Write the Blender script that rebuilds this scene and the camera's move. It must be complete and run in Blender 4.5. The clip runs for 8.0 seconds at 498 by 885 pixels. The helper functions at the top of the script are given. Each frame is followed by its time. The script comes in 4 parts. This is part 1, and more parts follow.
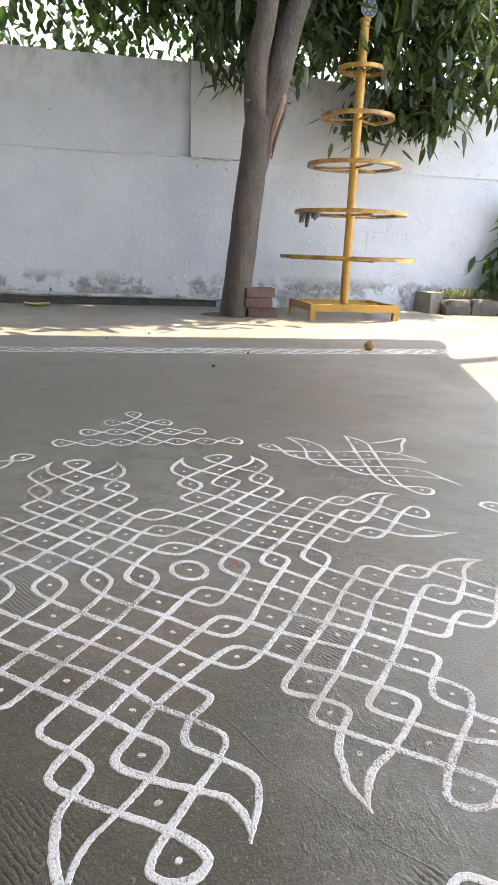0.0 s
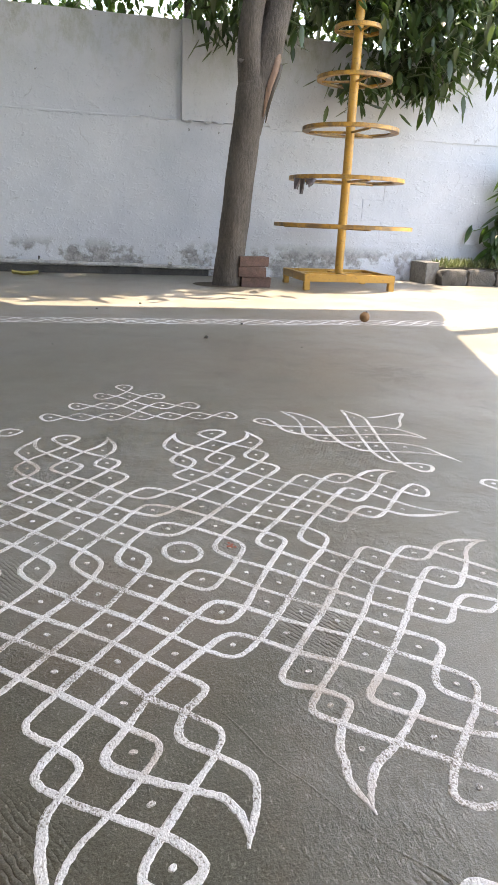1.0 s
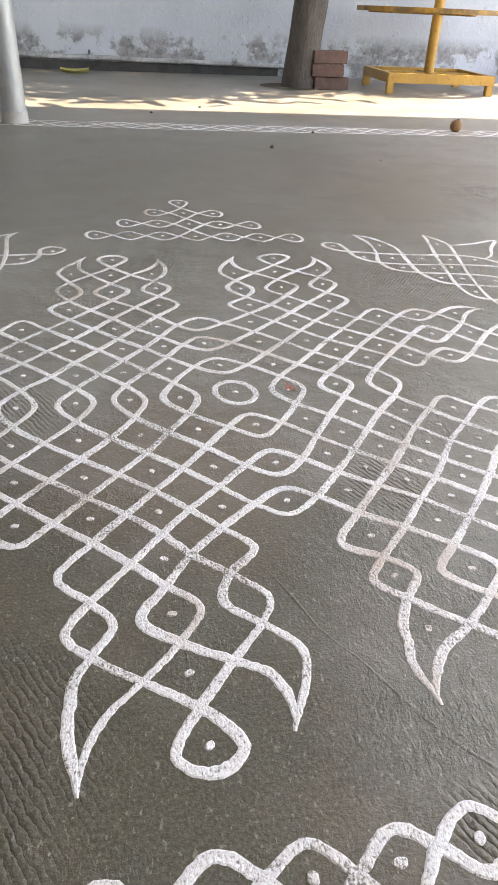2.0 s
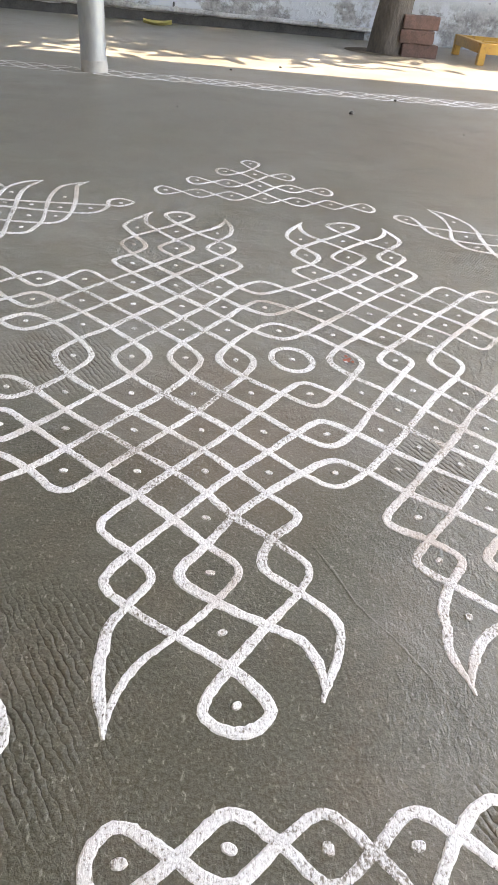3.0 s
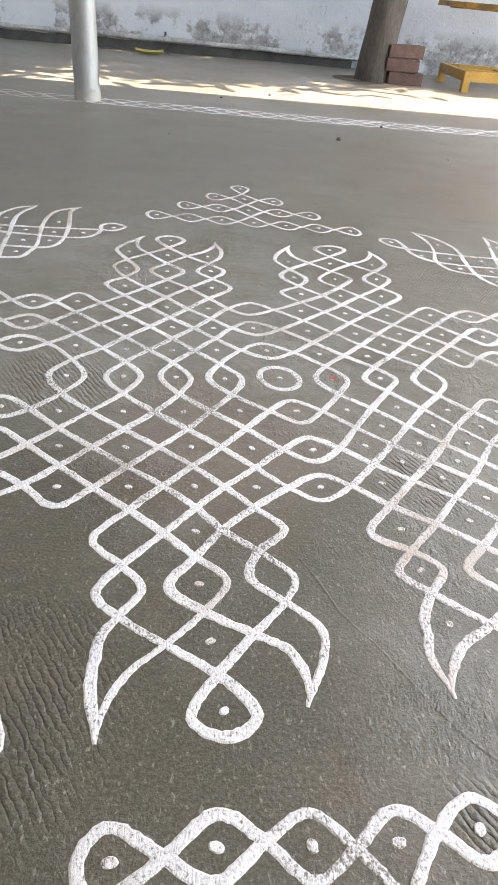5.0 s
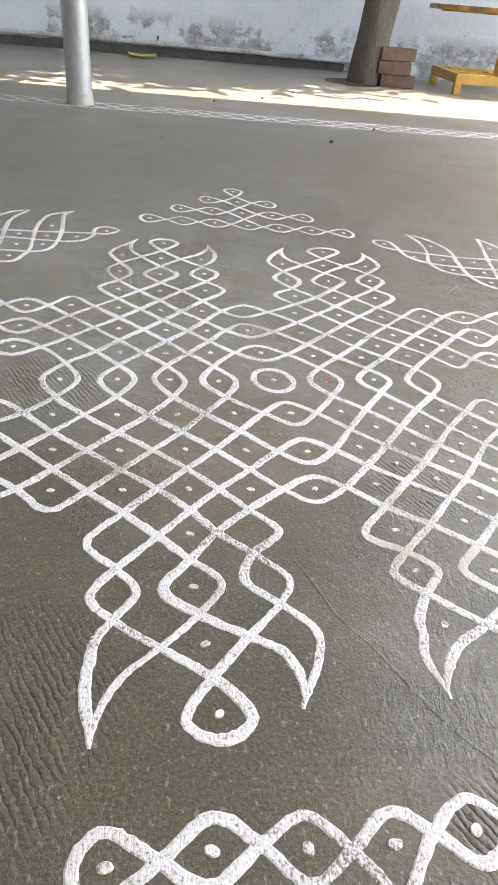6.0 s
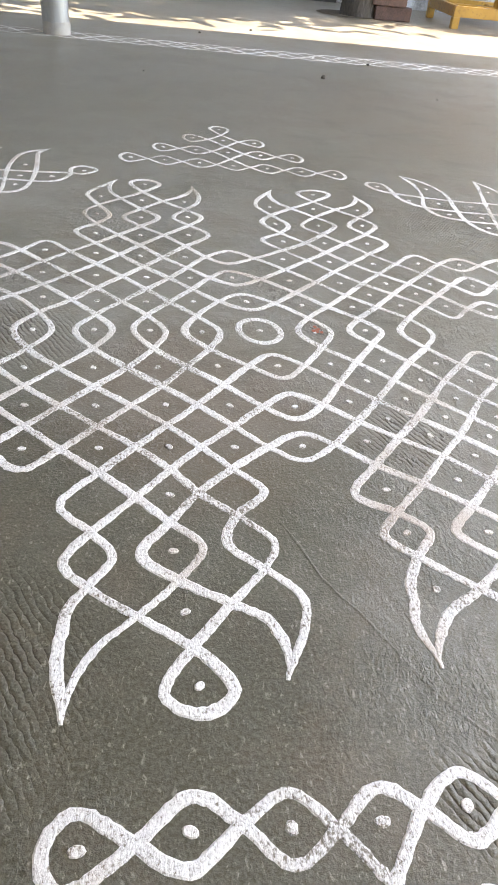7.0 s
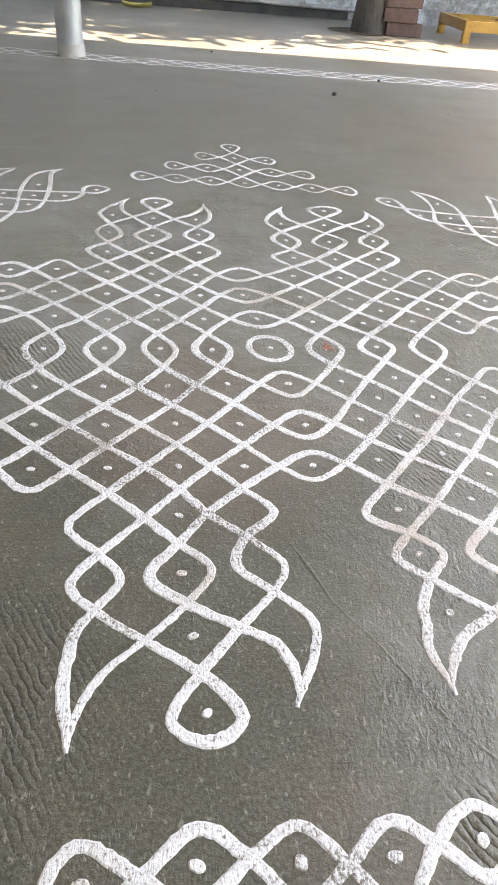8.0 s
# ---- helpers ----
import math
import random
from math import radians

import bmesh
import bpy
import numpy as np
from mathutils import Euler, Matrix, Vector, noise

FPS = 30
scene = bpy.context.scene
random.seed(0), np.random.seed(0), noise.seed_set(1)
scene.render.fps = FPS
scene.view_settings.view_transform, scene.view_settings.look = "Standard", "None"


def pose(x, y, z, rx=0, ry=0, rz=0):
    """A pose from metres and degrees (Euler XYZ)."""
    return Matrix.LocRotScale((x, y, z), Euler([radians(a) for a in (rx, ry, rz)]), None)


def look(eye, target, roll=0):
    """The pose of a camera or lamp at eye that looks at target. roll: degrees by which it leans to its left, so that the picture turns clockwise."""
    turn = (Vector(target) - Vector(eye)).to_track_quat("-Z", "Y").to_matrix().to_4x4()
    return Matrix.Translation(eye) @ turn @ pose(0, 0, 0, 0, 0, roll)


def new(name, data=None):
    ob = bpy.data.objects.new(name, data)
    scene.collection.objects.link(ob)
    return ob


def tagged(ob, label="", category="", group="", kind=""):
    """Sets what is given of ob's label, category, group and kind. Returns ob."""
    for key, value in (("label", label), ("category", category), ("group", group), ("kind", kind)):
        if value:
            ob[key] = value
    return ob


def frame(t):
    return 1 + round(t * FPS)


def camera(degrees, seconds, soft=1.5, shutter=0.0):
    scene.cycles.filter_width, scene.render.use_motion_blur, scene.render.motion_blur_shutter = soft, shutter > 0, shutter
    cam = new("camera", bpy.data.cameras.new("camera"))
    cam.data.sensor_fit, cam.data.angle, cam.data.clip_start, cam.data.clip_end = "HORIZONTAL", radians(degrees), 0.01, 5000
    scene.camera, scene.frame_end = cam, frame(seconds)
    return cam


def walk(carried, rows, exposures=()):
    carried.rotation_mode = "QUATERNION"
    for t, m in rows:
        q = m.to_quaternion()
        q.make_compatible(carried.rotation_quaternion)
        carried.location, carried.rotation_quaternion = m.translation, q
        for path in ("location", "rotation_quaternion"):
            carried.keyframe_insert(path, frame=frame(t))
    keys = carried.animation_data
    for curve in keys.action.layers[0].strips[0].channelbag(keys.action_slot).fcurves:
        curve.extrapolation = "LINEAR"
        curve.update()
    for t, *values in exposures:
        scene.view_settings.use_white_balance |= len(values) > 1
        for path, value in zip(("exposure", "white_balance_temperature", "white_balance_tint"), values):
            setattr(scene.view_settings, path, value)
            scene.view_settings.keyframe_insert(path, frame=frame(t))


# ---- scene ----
cam = camera(42.0, 8.0)
PATH = [
    (0, (0.026, 0.022, 0.501), (0.453, 1.891, -0.067), 2.2),
    (0.5, (0.027, 0.04, 0.494), (0.504, 1.876, -0.143), 2.6),
    (1, (0.031, 0.068, 0.497), (0.478, 1.905, -0.155), 2.5),
    (1.5, (0.052, 0.128, 0.49), (0.404, 1.927, -0.31), 2.4),
    (2, (0.054, 0.181, 0.449), (0.303, 1.822, -0.667), 2.6),
    (2.2, (0.05, 0.195, 0.437), (0.242, 1.789, -0.756), 3.3),
    (3.5, (0.048, 0.175, 0.439), (0.154, 1.775, -0.756), 5.7),
    (4, (0.048, 0.166, 0.445), (0.168, 1.799, -0.703), 5.9),
    (4.5, (0.051, 0.165, 0.448), (0.172, 1.798, -0.699), 5.6),
    (6, (0.056, 0.165, 0.447), (0.195, 1.805, -0.689), 5.1),
    (6.5, (0.059, 0.168, 0.447), (0.208, 1.789, -0.715), 5.5),
    (7, (0.064, 0.199, 0.428), (0.242, 1.748, -0.824), 6.1),
    (7.5, (0.068, 0.215, 0.424), (0.184, 1.77, -0.829), 4.9),
    (8, (0.069, 0.207, 0.43), (0.202, 1.783, -0.794), 4.8),
]
walk(cam, [(t, look(eye, target, roll)) for t, eye, target, roll in PATH], [(0.0, 3.30, 9200, 15), (0.5, 3.29, 9200, 15), (2.0, 3.37, 9500, 16), (3.4, 3.63, 9500, 15), (8.0, 3.63, 9300, 14)])


# ---- light ----
world = bpy.data.worlds.new("world")
scene.world = world
world.use_nodes = True
wn = world.node_tree.nodes
sky = wn.new("ShaderNodeTexSky")
sky.sky_type = "NISHITA"
sky.sun_disc = False
SUN_FROM = Vector((0.30, 0.05, 1.0)).normalized()
sky.sun_elevation = math.asin(SUN_FROM.z)
sky.sun_rotation = math.atan2(SUN_FROM.x, SUN_FROM.y)
wn["Background"].inputs[1].default_value = 0.15
world.node_tree.links.new(sky.outputs[0], wn["Background"].inputs[0])
sun = new("sun", bpy.data.lights.new("sun", "SUN"))
sun.data.energy, sun.data.angle, sun.data.color = 2.1, radians(0.55), (1.0, 0.98, 0.98)
sun.matrix_world = look(SUN_FROM * 20, (0, 0, 0))


# ---- materials ----
def material(name, rough=0.8, metal=0.0, spec=0.5):
    m = bpy.data.materials.new(name)
    m.use_nodes = True
    b = m.node_tree.nodes["Principled BSDF"]
    b.inputs["Roughness"].default_value = rough
    b.inputs["Metallic"].default_value = metal
    b.inputs["Specular IOR Level"].default_value = spec
    return m, m.node_tree.nodes, m.node_tree.links, b


def coords(n, l, scale=(1, 1, 1), rot=(0, 0, 0), kind="Object"):
    tc, mp = n.new("ShaderNodeTexCoord"), n.new("ShaderNodeMapping")
    mp.inputs["Scale"].default_value = scale
    mp.inputs["Rotation"].default_value = rot
    l.new(tc.outputs[kind], mp.inputs["Vector"])
    return mp.outputs[0]


def noise_tex(n, l, vec, scale, detail=4.0, rough=0.6, distort=0.0):
    t = n.new("ShaderNodeTexNoise")
    t.inputs["Scale"].default_value, t.inputs["Detail"].default_value = scale, detail
    t.inputs["Roughness"].default_value, t.inputs["Distortion"].default_value = rough, distort
    l.new(vec, t.inputs["Vector"])
    return t.outputs["Fac"]


def ramp(n, l, fac, stops):
    r = n.new("ShaderNodeValToRGB")
    while len(r.color_ramp.elements) < len(stops):
        r.color_ramp.elements.new(0.5)
    for e, (p, col) in zip(r.color_ramp.elements, stops):
        e.position, e.color = p, (*col, 1) if len(col) == 3 else col
    l.new(fac, r.inputs[0])
    return r.outputs[0]


def mix(n, l, fac, a, b, blend="MIX"):
    m = n.new("ShaderNodeMix")
    m.data_type, m.blend_type = "RGBA", blend
    for s, v in ((0, fac), (6, a), (7, b)):
        if isinstance(v, (int, float)):
            m.inputs[s].default_value = v
        elif isinstance(v, tuple):
            m.inputs[s].default_value = (*v, 1)
        else:
            l.new(v, m.inputs[s])
    return m.outputs[2]


def bump(n, l, b, height, strength, dist, before=None):
    bp = n.new("ShaderNodeBump")
    bp.inputs["Strength"].default_value, bp.inputs["Distance"].default_value = strength, dist
    l.new(height, bp.inputs["Height"])
    if before is not None:
        l.new(before, bp.inputs["Normal"])
    l.new(bp.outputs[0], b.inputs["Normal"])
    return bp.outputs[0]


def value_range(n, l, v, a, b, c=0.0, d=1.0):
    r = n.new("ShaderNodeMapRange")
    r.inputs[1].default_value, r.inputs[2].default_value = a, b
    r.inputs[3].default_value, r.inputs[4].default_value = c, d
    l.new(v, r.inputs[0])
    return r.outputs[0]


def grainy(name, dark, light, scale, rough=0.8, relief=0.3, dist=0.003, stretch=(1, 1, 1), metal=0.0, spec=0.5, fine=9.0):
    """A colour that varies at two sizes, with relief."""
    m, n, l, b = material(name, rough, metal, spec)
    v = coords(n, l, stretch)
    big, small = noise_tex(n, l, v, scale, 5), noise_tex(n, l, v, scale * fine, 4)
    both = mix(n, l, 0.45, big, small)
    l.new(ramp(n, l, both, [(0.3, dark), (0.7, light)]), b.inputs["Base Color"])
    bump(n, l, b, small, relief, dist)
    return m


def floor_material():
    m, n, l, b = material("brushed_cement", 0.42, 0.0, 0.5)
    v = coords(n, l)

    def math_node(kind, p, q):
        k = n.new("ShaderNodeMath")
        k.operation = kind
        for s, val in enumerate((p, q)):
            if isinstance(val, (int, float)):
                k.inputs[s].default_value = val
            else:
                l.new(val, k.inputs[s])
        return k.outputs[0]

    cloud = noise_tex(n, l, v, 1.3, 6, 0.6, 0.4)
    blotch = noise_tex(n, l, v, 7.0, 5, 0.65)
    grain = noise_tex(n, l, v, 330.0, 3, 0.7)
    tone = ramp(n, l, cloud, [(0.3, (0.136, 0.128, 0.100)), (0.52, (0.206, 0.199, 0.172)), (0.75, (0.285, 0.274, 0.248))])
    tone = mix(n, l, 0.14, tone, ramp(n, l, blotch, [(0.3, (0.100, 0.091, 0.072)), (0.7, (0.255, 0.246, 0.228))]))
    tone = mix(n, l, value_range(n, l, noise_tex(n, l, v, 3.1, 4, 0.6), 0.44, 0.66, 0.0, 0.6), tone, (0.150, 0.132, 0.090))
    # old damp and oil stains, olive and rusty; the near dark ones also paint the dimmer light there
    for x, y, r, strength, stain_shade in ((0.02, 0.34, 0.44, 0.92, (0.056, 0.054, 0.034)), (-0.14, 0.64, 0.24, 0.85, (0.064, 0.061, 0.040)), (0.20, 0.66, 0.15, 0.7, (0.085, 0.085, 0.062)), (-0.2, 2.5, 1.1, 0.55, (0.115, 0.100, 0.078)), (0.75, 2.35, 0.7, 0.5, (0.175, 0.140, 0.105)), (0.30, 0.58, 0.20, 0.35, (0.10, 0.098, 0.072)),
                                     (0.08, 0.80, 0.20, 0.5, (0.165, 0.120, 0.085)), (0.30, 0.22, 0.24, 0.55, (0.086, 0.086, 0.060))):
        far = n.new("ShaderNodeVectorMath")
        far.operation = "DISTANCE"
        l.new(v, far.inputs[0])
        far.inputs[1].default_value = (x, y, 0)
        ragged = math_node("ADD", far.outputs["Value"], math_node("MULTIPLY", math_node("SUBTRACT", noise_tex(n, l, v, 6.0, 6, 0.65), 0.5), r * 1.6))
        tone = mix(n, l, value_range(n, l, ragged, r, r * 0.35, 0.0, strength), tone, stain_shade)
    # olive and earthy mottling
    tone = mix(n, l, value_range(n, l, noise_tex(n, l, v, 8.5, 7, 0.68, 0.5), 0.50, 0.66, 0.0, 0.42), tone, (0.135, 0.102, 0.070))
    tone = mix(n, l, value_range(n, l, noise_tex(n, l, coords(n, l, (1, 1, 1), (0, 0, 0.7)), 6.5, 7, 0.68, 0.5), 0.52, 0.66, 0.0, 0.45), tone, (0.078, 0.082, 0.058))
    scuff = value_range(n, l, noise_tex(n, l, v, 11.0, 6, 0.75), 0.60, 0.74, 0.0, 0.10)
    tone = mix(n, l, scuff, tone, (0.30, 0.285, 0.25))
    # pale elongated flecks and dark grit
    fleck = noise_tex(n, l, coords(n, l, (270, 150, 1), (0, 0, radians(52))), 1.0, 3, 0.7, 0.5)
    tone = mix(n, l, value_range(n, l, fleck, 0.59, 0.69, 0.0, 0.5), tone, (0.40, 0.385, 0.34))
    tone = mix(n, l, value_range(n, l, noise_tex(n, l, v, 120.0, 2, 0.6), 0.32, 0.26, 0.0, 0.5), tone, (0.05, 0.048, 0.04))
    tone = mix(n, l, value_range(n, l, grain, 0.40, 0.75, 0.0, 0.35), tone, (0.30, 0.285, 0.26))
    l.new(tone, b.inputs["Base Color"])
    # short trowel crinkles whose lie changes from patch to patch
    turns = []
    for lie in (38, -42, 80):
        turns.append(noise_tex(n, l, coords(n, l, (170, 88, 1), (0, 0, radians(lie))), 1.0, 4, 0.66, 0.6))
    first = mix(n, l, value_range(n, l, noise_tex(n, l, v, 3.3, 2, 0.5), 0.46, 0.54), turns[0], turns[1])
    crinkle = mix(n, l, value_range(n, l, noise_tex(n, l, coords(n, l, (1, 1, 1), (0, 0, 1.1)), 2.7, 2, 0.5), 0.52, 0.60), first, turns[2])
    patchy = value_range(n, l, noise_tex(n, l, v, 5.2, 4, 0.65), 0.45, 0.63, 0.04, 1.0)
    # the far part was floated smoother
    place_y = n.new("ShaderNodeSeparateXYZ")
    l.new(v, place_y.inputs[0])
    patchy = math_node("MULTIPLY", patchy, value_range(n, l, place_y.outputs["Y"], 1.3, 2.1, 1.0, 0.0))
    # it was trowelled smooth over the dark near patch
    smooth_by = n.new("ShaderNodeVectorMath")
    smooth_by.operation = "DISTANCE"
    l.new(v, smooth_by.inputs[0])
    smooth_by.inputs[1].default_value = (0.04, 0.42, 0)
    patchy = math_node("MULTIPLY", patchy, value_range(n, l, smooth_by.outputs["Value"], 0.12, 0.34, 0.45, 1.0))
    relief = math_node("MULTIPLY", crinkle, patchy)
    # the crinkles' high parts are coloured paler
    ridge_pale = value_range(n, l, relief, 0.42, 0.60, 0.0, 0.42)
    # combed grooves in a few patches
    groove = n.new("ShaderNodeTexWave")
    groove.wave_type, groove.bands_direction = "BANDS", "X"
    groove.inputs["Scale"].default_value, groove.inputs["Distortion"].default_value = 76.0, 4.4
    groove.inputs["Detail"].default_value, groove.inputs["Detail Scale"].default_value = 3.0, 1.4
    l.new(coords(n, l, (1.0, 0.45, 1), (0, 0, radians(-56))), groove.inputs["Vector"])
    mask = None
    for x, y, r in ((-0.13, 0.45, 0.15), (0.60, 1.43, 0.19), (0.27, 0.37, 0.05), (0.30, 0.74, 0.07), (-0.16, 0.93, 0.10), (0.44, 0.40, 0.07), (-0.5, 0.95, 0.2), (1.05, 2.15, 0.2)):
        d = n.new("ShaderNodeVectorMath")
        d.operation = "DISTANCE"
        l.new(v, d.inputs[0])
        d.inputs[1].default_value = (x, y, 0)
        one = value_range(n, l, d.outputs["Value"], r, r * 0.45)
        mask = one if mask is None else math_node("MAXIMUM", mask, one)
    broken = value_range(n, l, noise_tex(n, l, v, 26.0, 4, 0.7), 0.38, 0.58, 0.15, 1.0)
    mask = math_node("MULTIPLY", mask, broken)
    combed = math_node("MULTIPLY", math_node("POWER", groove.outputs["Fac"], 0.28), mask)
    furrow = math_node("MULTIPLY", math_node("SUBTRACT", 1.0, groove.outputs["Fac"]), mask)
    # pale on the crinkle ridges, dark brown down in the furrows
    brownish = mix(n, l, value_range(n, l, furrow, 0.35, 0.85, 0.0, 0.5), mix(n, l, ridge_pale, tone, (0.34, 0.325, 0.29)), (0.075, 0.058, 0.040))
    l.new(brownish, b.inputs["Base Color"])
    first = bump(n, l, b, relief, 1.0, 0.0038)
    second = bump(n, l, b, combed, 0.75, 0.0022, first)
    bump(n, l, b, grain, 0.75, 0.0012, second)
    l.new(value_range(n, l, cloud, 0.3, 0.7, 0.33, 0.44), b.inputs["Roughness"])
    return m


def chalk_material():
    m, n, l, b = material("rice_flour_paint", 0.95, 0.0, 0.2)
    v = coords(n, l)
    pits = noise_tex(n, l, coords(n, l, (460, 190, 1), (0, 0, radians(24))), 1.0, 4, 0.65, 0.6)
    fine = noise_tex(n, l, v, 420.0, 3, 0.7)
    both = mix(n, l, 0.55, pits, fine)
    thin = noise_tex(n, l, v, 9.0, 3, 0.6)
    low = mix(n, l, value_range(n, l, thin, 0.46, 0.64), both, mix(n, l, 0.17, both, (0.0, 0.0, 0.0)))
    base = ramp(n, l, low, [(0.368, (0.22, 0.20, 0.17)), (0.442, (0.64, 0.635, 0.63)), (0.60, (0.84, 0.835, 0.83))])
    worn = value_range(n, l, noise_tex(n, l, v, 5.0, 3, 0.6), 0.52, 0.67, 0.0, 0.55)
    l.new(mix(n, l, worn, base, (0.44, 0.35, 0.28)), b.inputs["Base Color"])
    bump(n, l, b, pits, 0.7, 0.0020)
    return m


def whitewash_material():
    m, n, l, b = material("whitewash", 0.9, 0.0, 0.2)
    v = coords(n, l)
    big, mid = noise_tex(n, l, v, 1.1, 5, 0.6), noise_tex(n, l, v, 6.0, 6, 0.65)
    fine = noise_tex(n, l, v, 70.0, 4, 0.6)
    tone = ramp(n, l, big, [(0.3, (0.395, 0.437, 0.500)), (0.7, (0.522, 0.557, 0.610))])
    sep = n.new("ShaderNodeSeparateXYZ")
    l.new(coords(n, l), sep.inputs[0])
    # green-grey algae running down from the coping, and damp dirt with lost paint near the ground
    top = value_range(n, l, sep.outputs["Z"], 1.45, 1.95)
    def times(a, c):
        k = n.new("ShaderNodeMath")
        k.operation, k.use_clamp = "MULTIPLY", True
        l.new(a, k.inputs[0])
        l.new(c, k.inputs[1])
        return k.outputs[0]
    algae = times(top, value_range(n, l, noise_tex(n, l, coords(n, l, (1, 1, 0.55)), 5.5, 8, 0.74), 0.47, 0.64, 0.0, 0.85))
    damp = times(value_range(n, l, sep.outputs["Z"], 0.30, 0.20), value_range(n, l, noise_tex(n, l, v, 2.6, 8, 0.68), 0.48, 0.53, 0.0, 0.9))
    tone = mix(n, l, algae, tone, (0.28, 0.30, 0.25))
    tone = mix(n, l, damp, tone, ramp(n, l, noise_tex(n, l, v, 24.0, 5, 0.7), [(0.35, (0.13, 0.13, 0.132)), (0.62, (0.33, 0.33, 0.335))]))
    specks = value_range(n, l, noise_tex(n, l, v, 22.0, 3, 0.55), 0.725, 0.75, 0.0, 0.8)
    tone = mix(n, l, specks, tone, (0.16, 0.165, 0.17))
    l.new(tone, b.inputs["Base Color"])
    # lumps, flaked edges and hairline cracks
    flake = value_range(n, l, noise_tex(n, l, v, 9.0, 8, 0.72, 0.6), 0.56, 0.585)
    crack = n.new("ShaderNodeTexVoronoi")
    crack.feature = "DISTANCE_TO_EDGE"
    crack.inputs["Scale"].default_value = 3.2
    warp = n.new("ShaderNodeVectorMath")
    warp.operation = "ADD"
    wob = n.new("ShaderNodeTexNoise")
    wob.inputs["Scale"].default_value, wob.inputs["Detail"].default_value = 6.0, 5.0
    l.new(v, wob.inputs["Vector"])
    l.new(v, warp.inputs[0])
    small_wob = n.new("ShaderNodeVectorMath")
    small_wob.operation = "SCALE"
    small_wob.inputs["Scale"].default_value = 0.22
    l.new(wob.outputs["Color"], small_wob.inputs[0])
    l.new(small_wob.outputs[0], warp.inputs[1])
    l.new(warp.outputs[0], crack.inputs["Vector"])
    hair = times(value_range(n, l, crack.outputs["Distance"], 0.010, 0.0), value_range(n, l, noise_tex(n, l, v, 5.5, 3, 0.6), 0.57, 0.64, 0.0, 0.55))
    l.new(mix(n, l, hair, tone, (0.20, 0.20, 0.21)), b.inputs["Base Color"])
    first = bump(n, l, b, mid, 0.5, 0.018)
    second = bump(n, l, b, flake, 0.25, 0.004, first)
    third = bump(n, l, b, fine, 0.28, 0.004, second)
    # trowel gobs standing out of the plaster
    gobs = value_range(n, l, noise_tex(n, l, coords(n, l, (1, 1, 1.5)), 22.0, 3, 0.55, 0.5), 0.55, 0.72)
    bump(n, l, b, gobs, 0.42, 0.008, third)
    return m


def leaf_material(name, dark, light, through_light):
    m = bpy.data.materials.new(name)
    m.use_nodes = True
    n, l = m.node_tree.nodes, m.node_tree.links
    b, out = n["Principled BSDF"], n["Material Output"]
    geo = n.new("ShaderNodeNewGeometry")
    tone = ramp(n, l, geo.outputs["Random Per Island"], [(0.0, dark), (0.8, light), (1.0, tuple(min(1, 1.6 * c) for c in light))])
    l.new(tone, b.inputs["Base Color"])
    b.inputs["Roughness"].default_value = 0.38
    tr = n.new("ShaderNodeBsdfTranslucent")
    tr.inputs[0].default_value = (*through_light, 1)
    ms = n.new("ShaderNodeMixShader")
    ms.inputs[0].default_value = 0.24
    l.new(b.outputs[0], ms.inputs[1])
    l.new(tr.outputs[0], ms.inputs[2])
    l.new(ms.outputs[0], out.inputs[0])
    return m


def plain(name, colour, rough=0.7, metal=0.0):
    m, n, l, b = material(name, rough, metal)
    v = coords(n, l)
    k = noise_tex(n, l, v, 30.0, 4)
    l.new(ramp(n, l, k, [(0.3, tuple(c * 0.8 for c in colour)), (0.7, tuple(min(1, c * 1.12) for c in colour))]), b.inputs["Base Color"])
    return m


def yellow_material(name="yellow_enamel", grime=0.0):
    m, n, l, b = material(name, 0.42)
    v = coords(n, l)
    big, small = noise_tex(n, l, v, 6.0, 5), noise_tex(n, l, v, 45.0, 4, 0.7)
    tone = ramp(n, l, big, [(0.3, (0.34, 0.175, 0.028)), (0.7, (0.47, 0.265, 0.050))])
    rust = value_range(n, l, small, 0.55, 0.70, 0.0, 0.85)
    tone = mix(n, l, rust, tone, (0.16, 0.085, 0.035))
    dirt = value_range(n, l, noise_tex(n, l, v, 7.5, 6, 0.7), 0.43, 0.60, 0.0, grime)
    l.new(mix(n, l, dirt, tone, (0.085, 0.055, 0.030)), b.inputs["Base Color"])
    bump(n, l, b, small, 0.25, 0.002)
    return m


FLOOR, CHALK, WHITE, YELLOW = floor_material(), chalk_material(), whitewash_material(), yellow_material()
DIRTY_YELLOW = yellow_material("grimy_yellow_enamel", 0.8)
BARK = grainy("bark", (0.026, 0.023, 0.021), (0.118, 0.105, 0.094), 9.0, 0.9, 0.8, 0.012, (1, 1, 0.35))
HEARTWOOD = grainy("bare_wood", (0.09, 0.056, 0.042), (0.24, 0.155, 0.118), 14.0, 0.8, 0.4, 0.004, (1, 1, 0.2))
BRICK = grainy("fired_clay", (0.034, 0.026, 0.025), (0.165, 0.096, 0.080), 14.0, 0.92, 0.7, 0.006)
STEEL = grainy("silver_paint", (0.24, 0.255, 0.265), (0.38, 0.395, 0.405), 8.0, 0.45, 0.12, 0.002, (1, 1, 0.3), 0.35)
CONCRETE = grainy("concrete", (0.26, 0.25, 0.235), (0.42, 0.41, 0.39), 4.0, 0.9, 0.4, 0.006)
CREAM_WALL = grainy("cream_distemper", (0.40, 0.37, 0.32), (0.52, 0.49, 0.43), 3.0, 0.9, 0.2, 0.004)
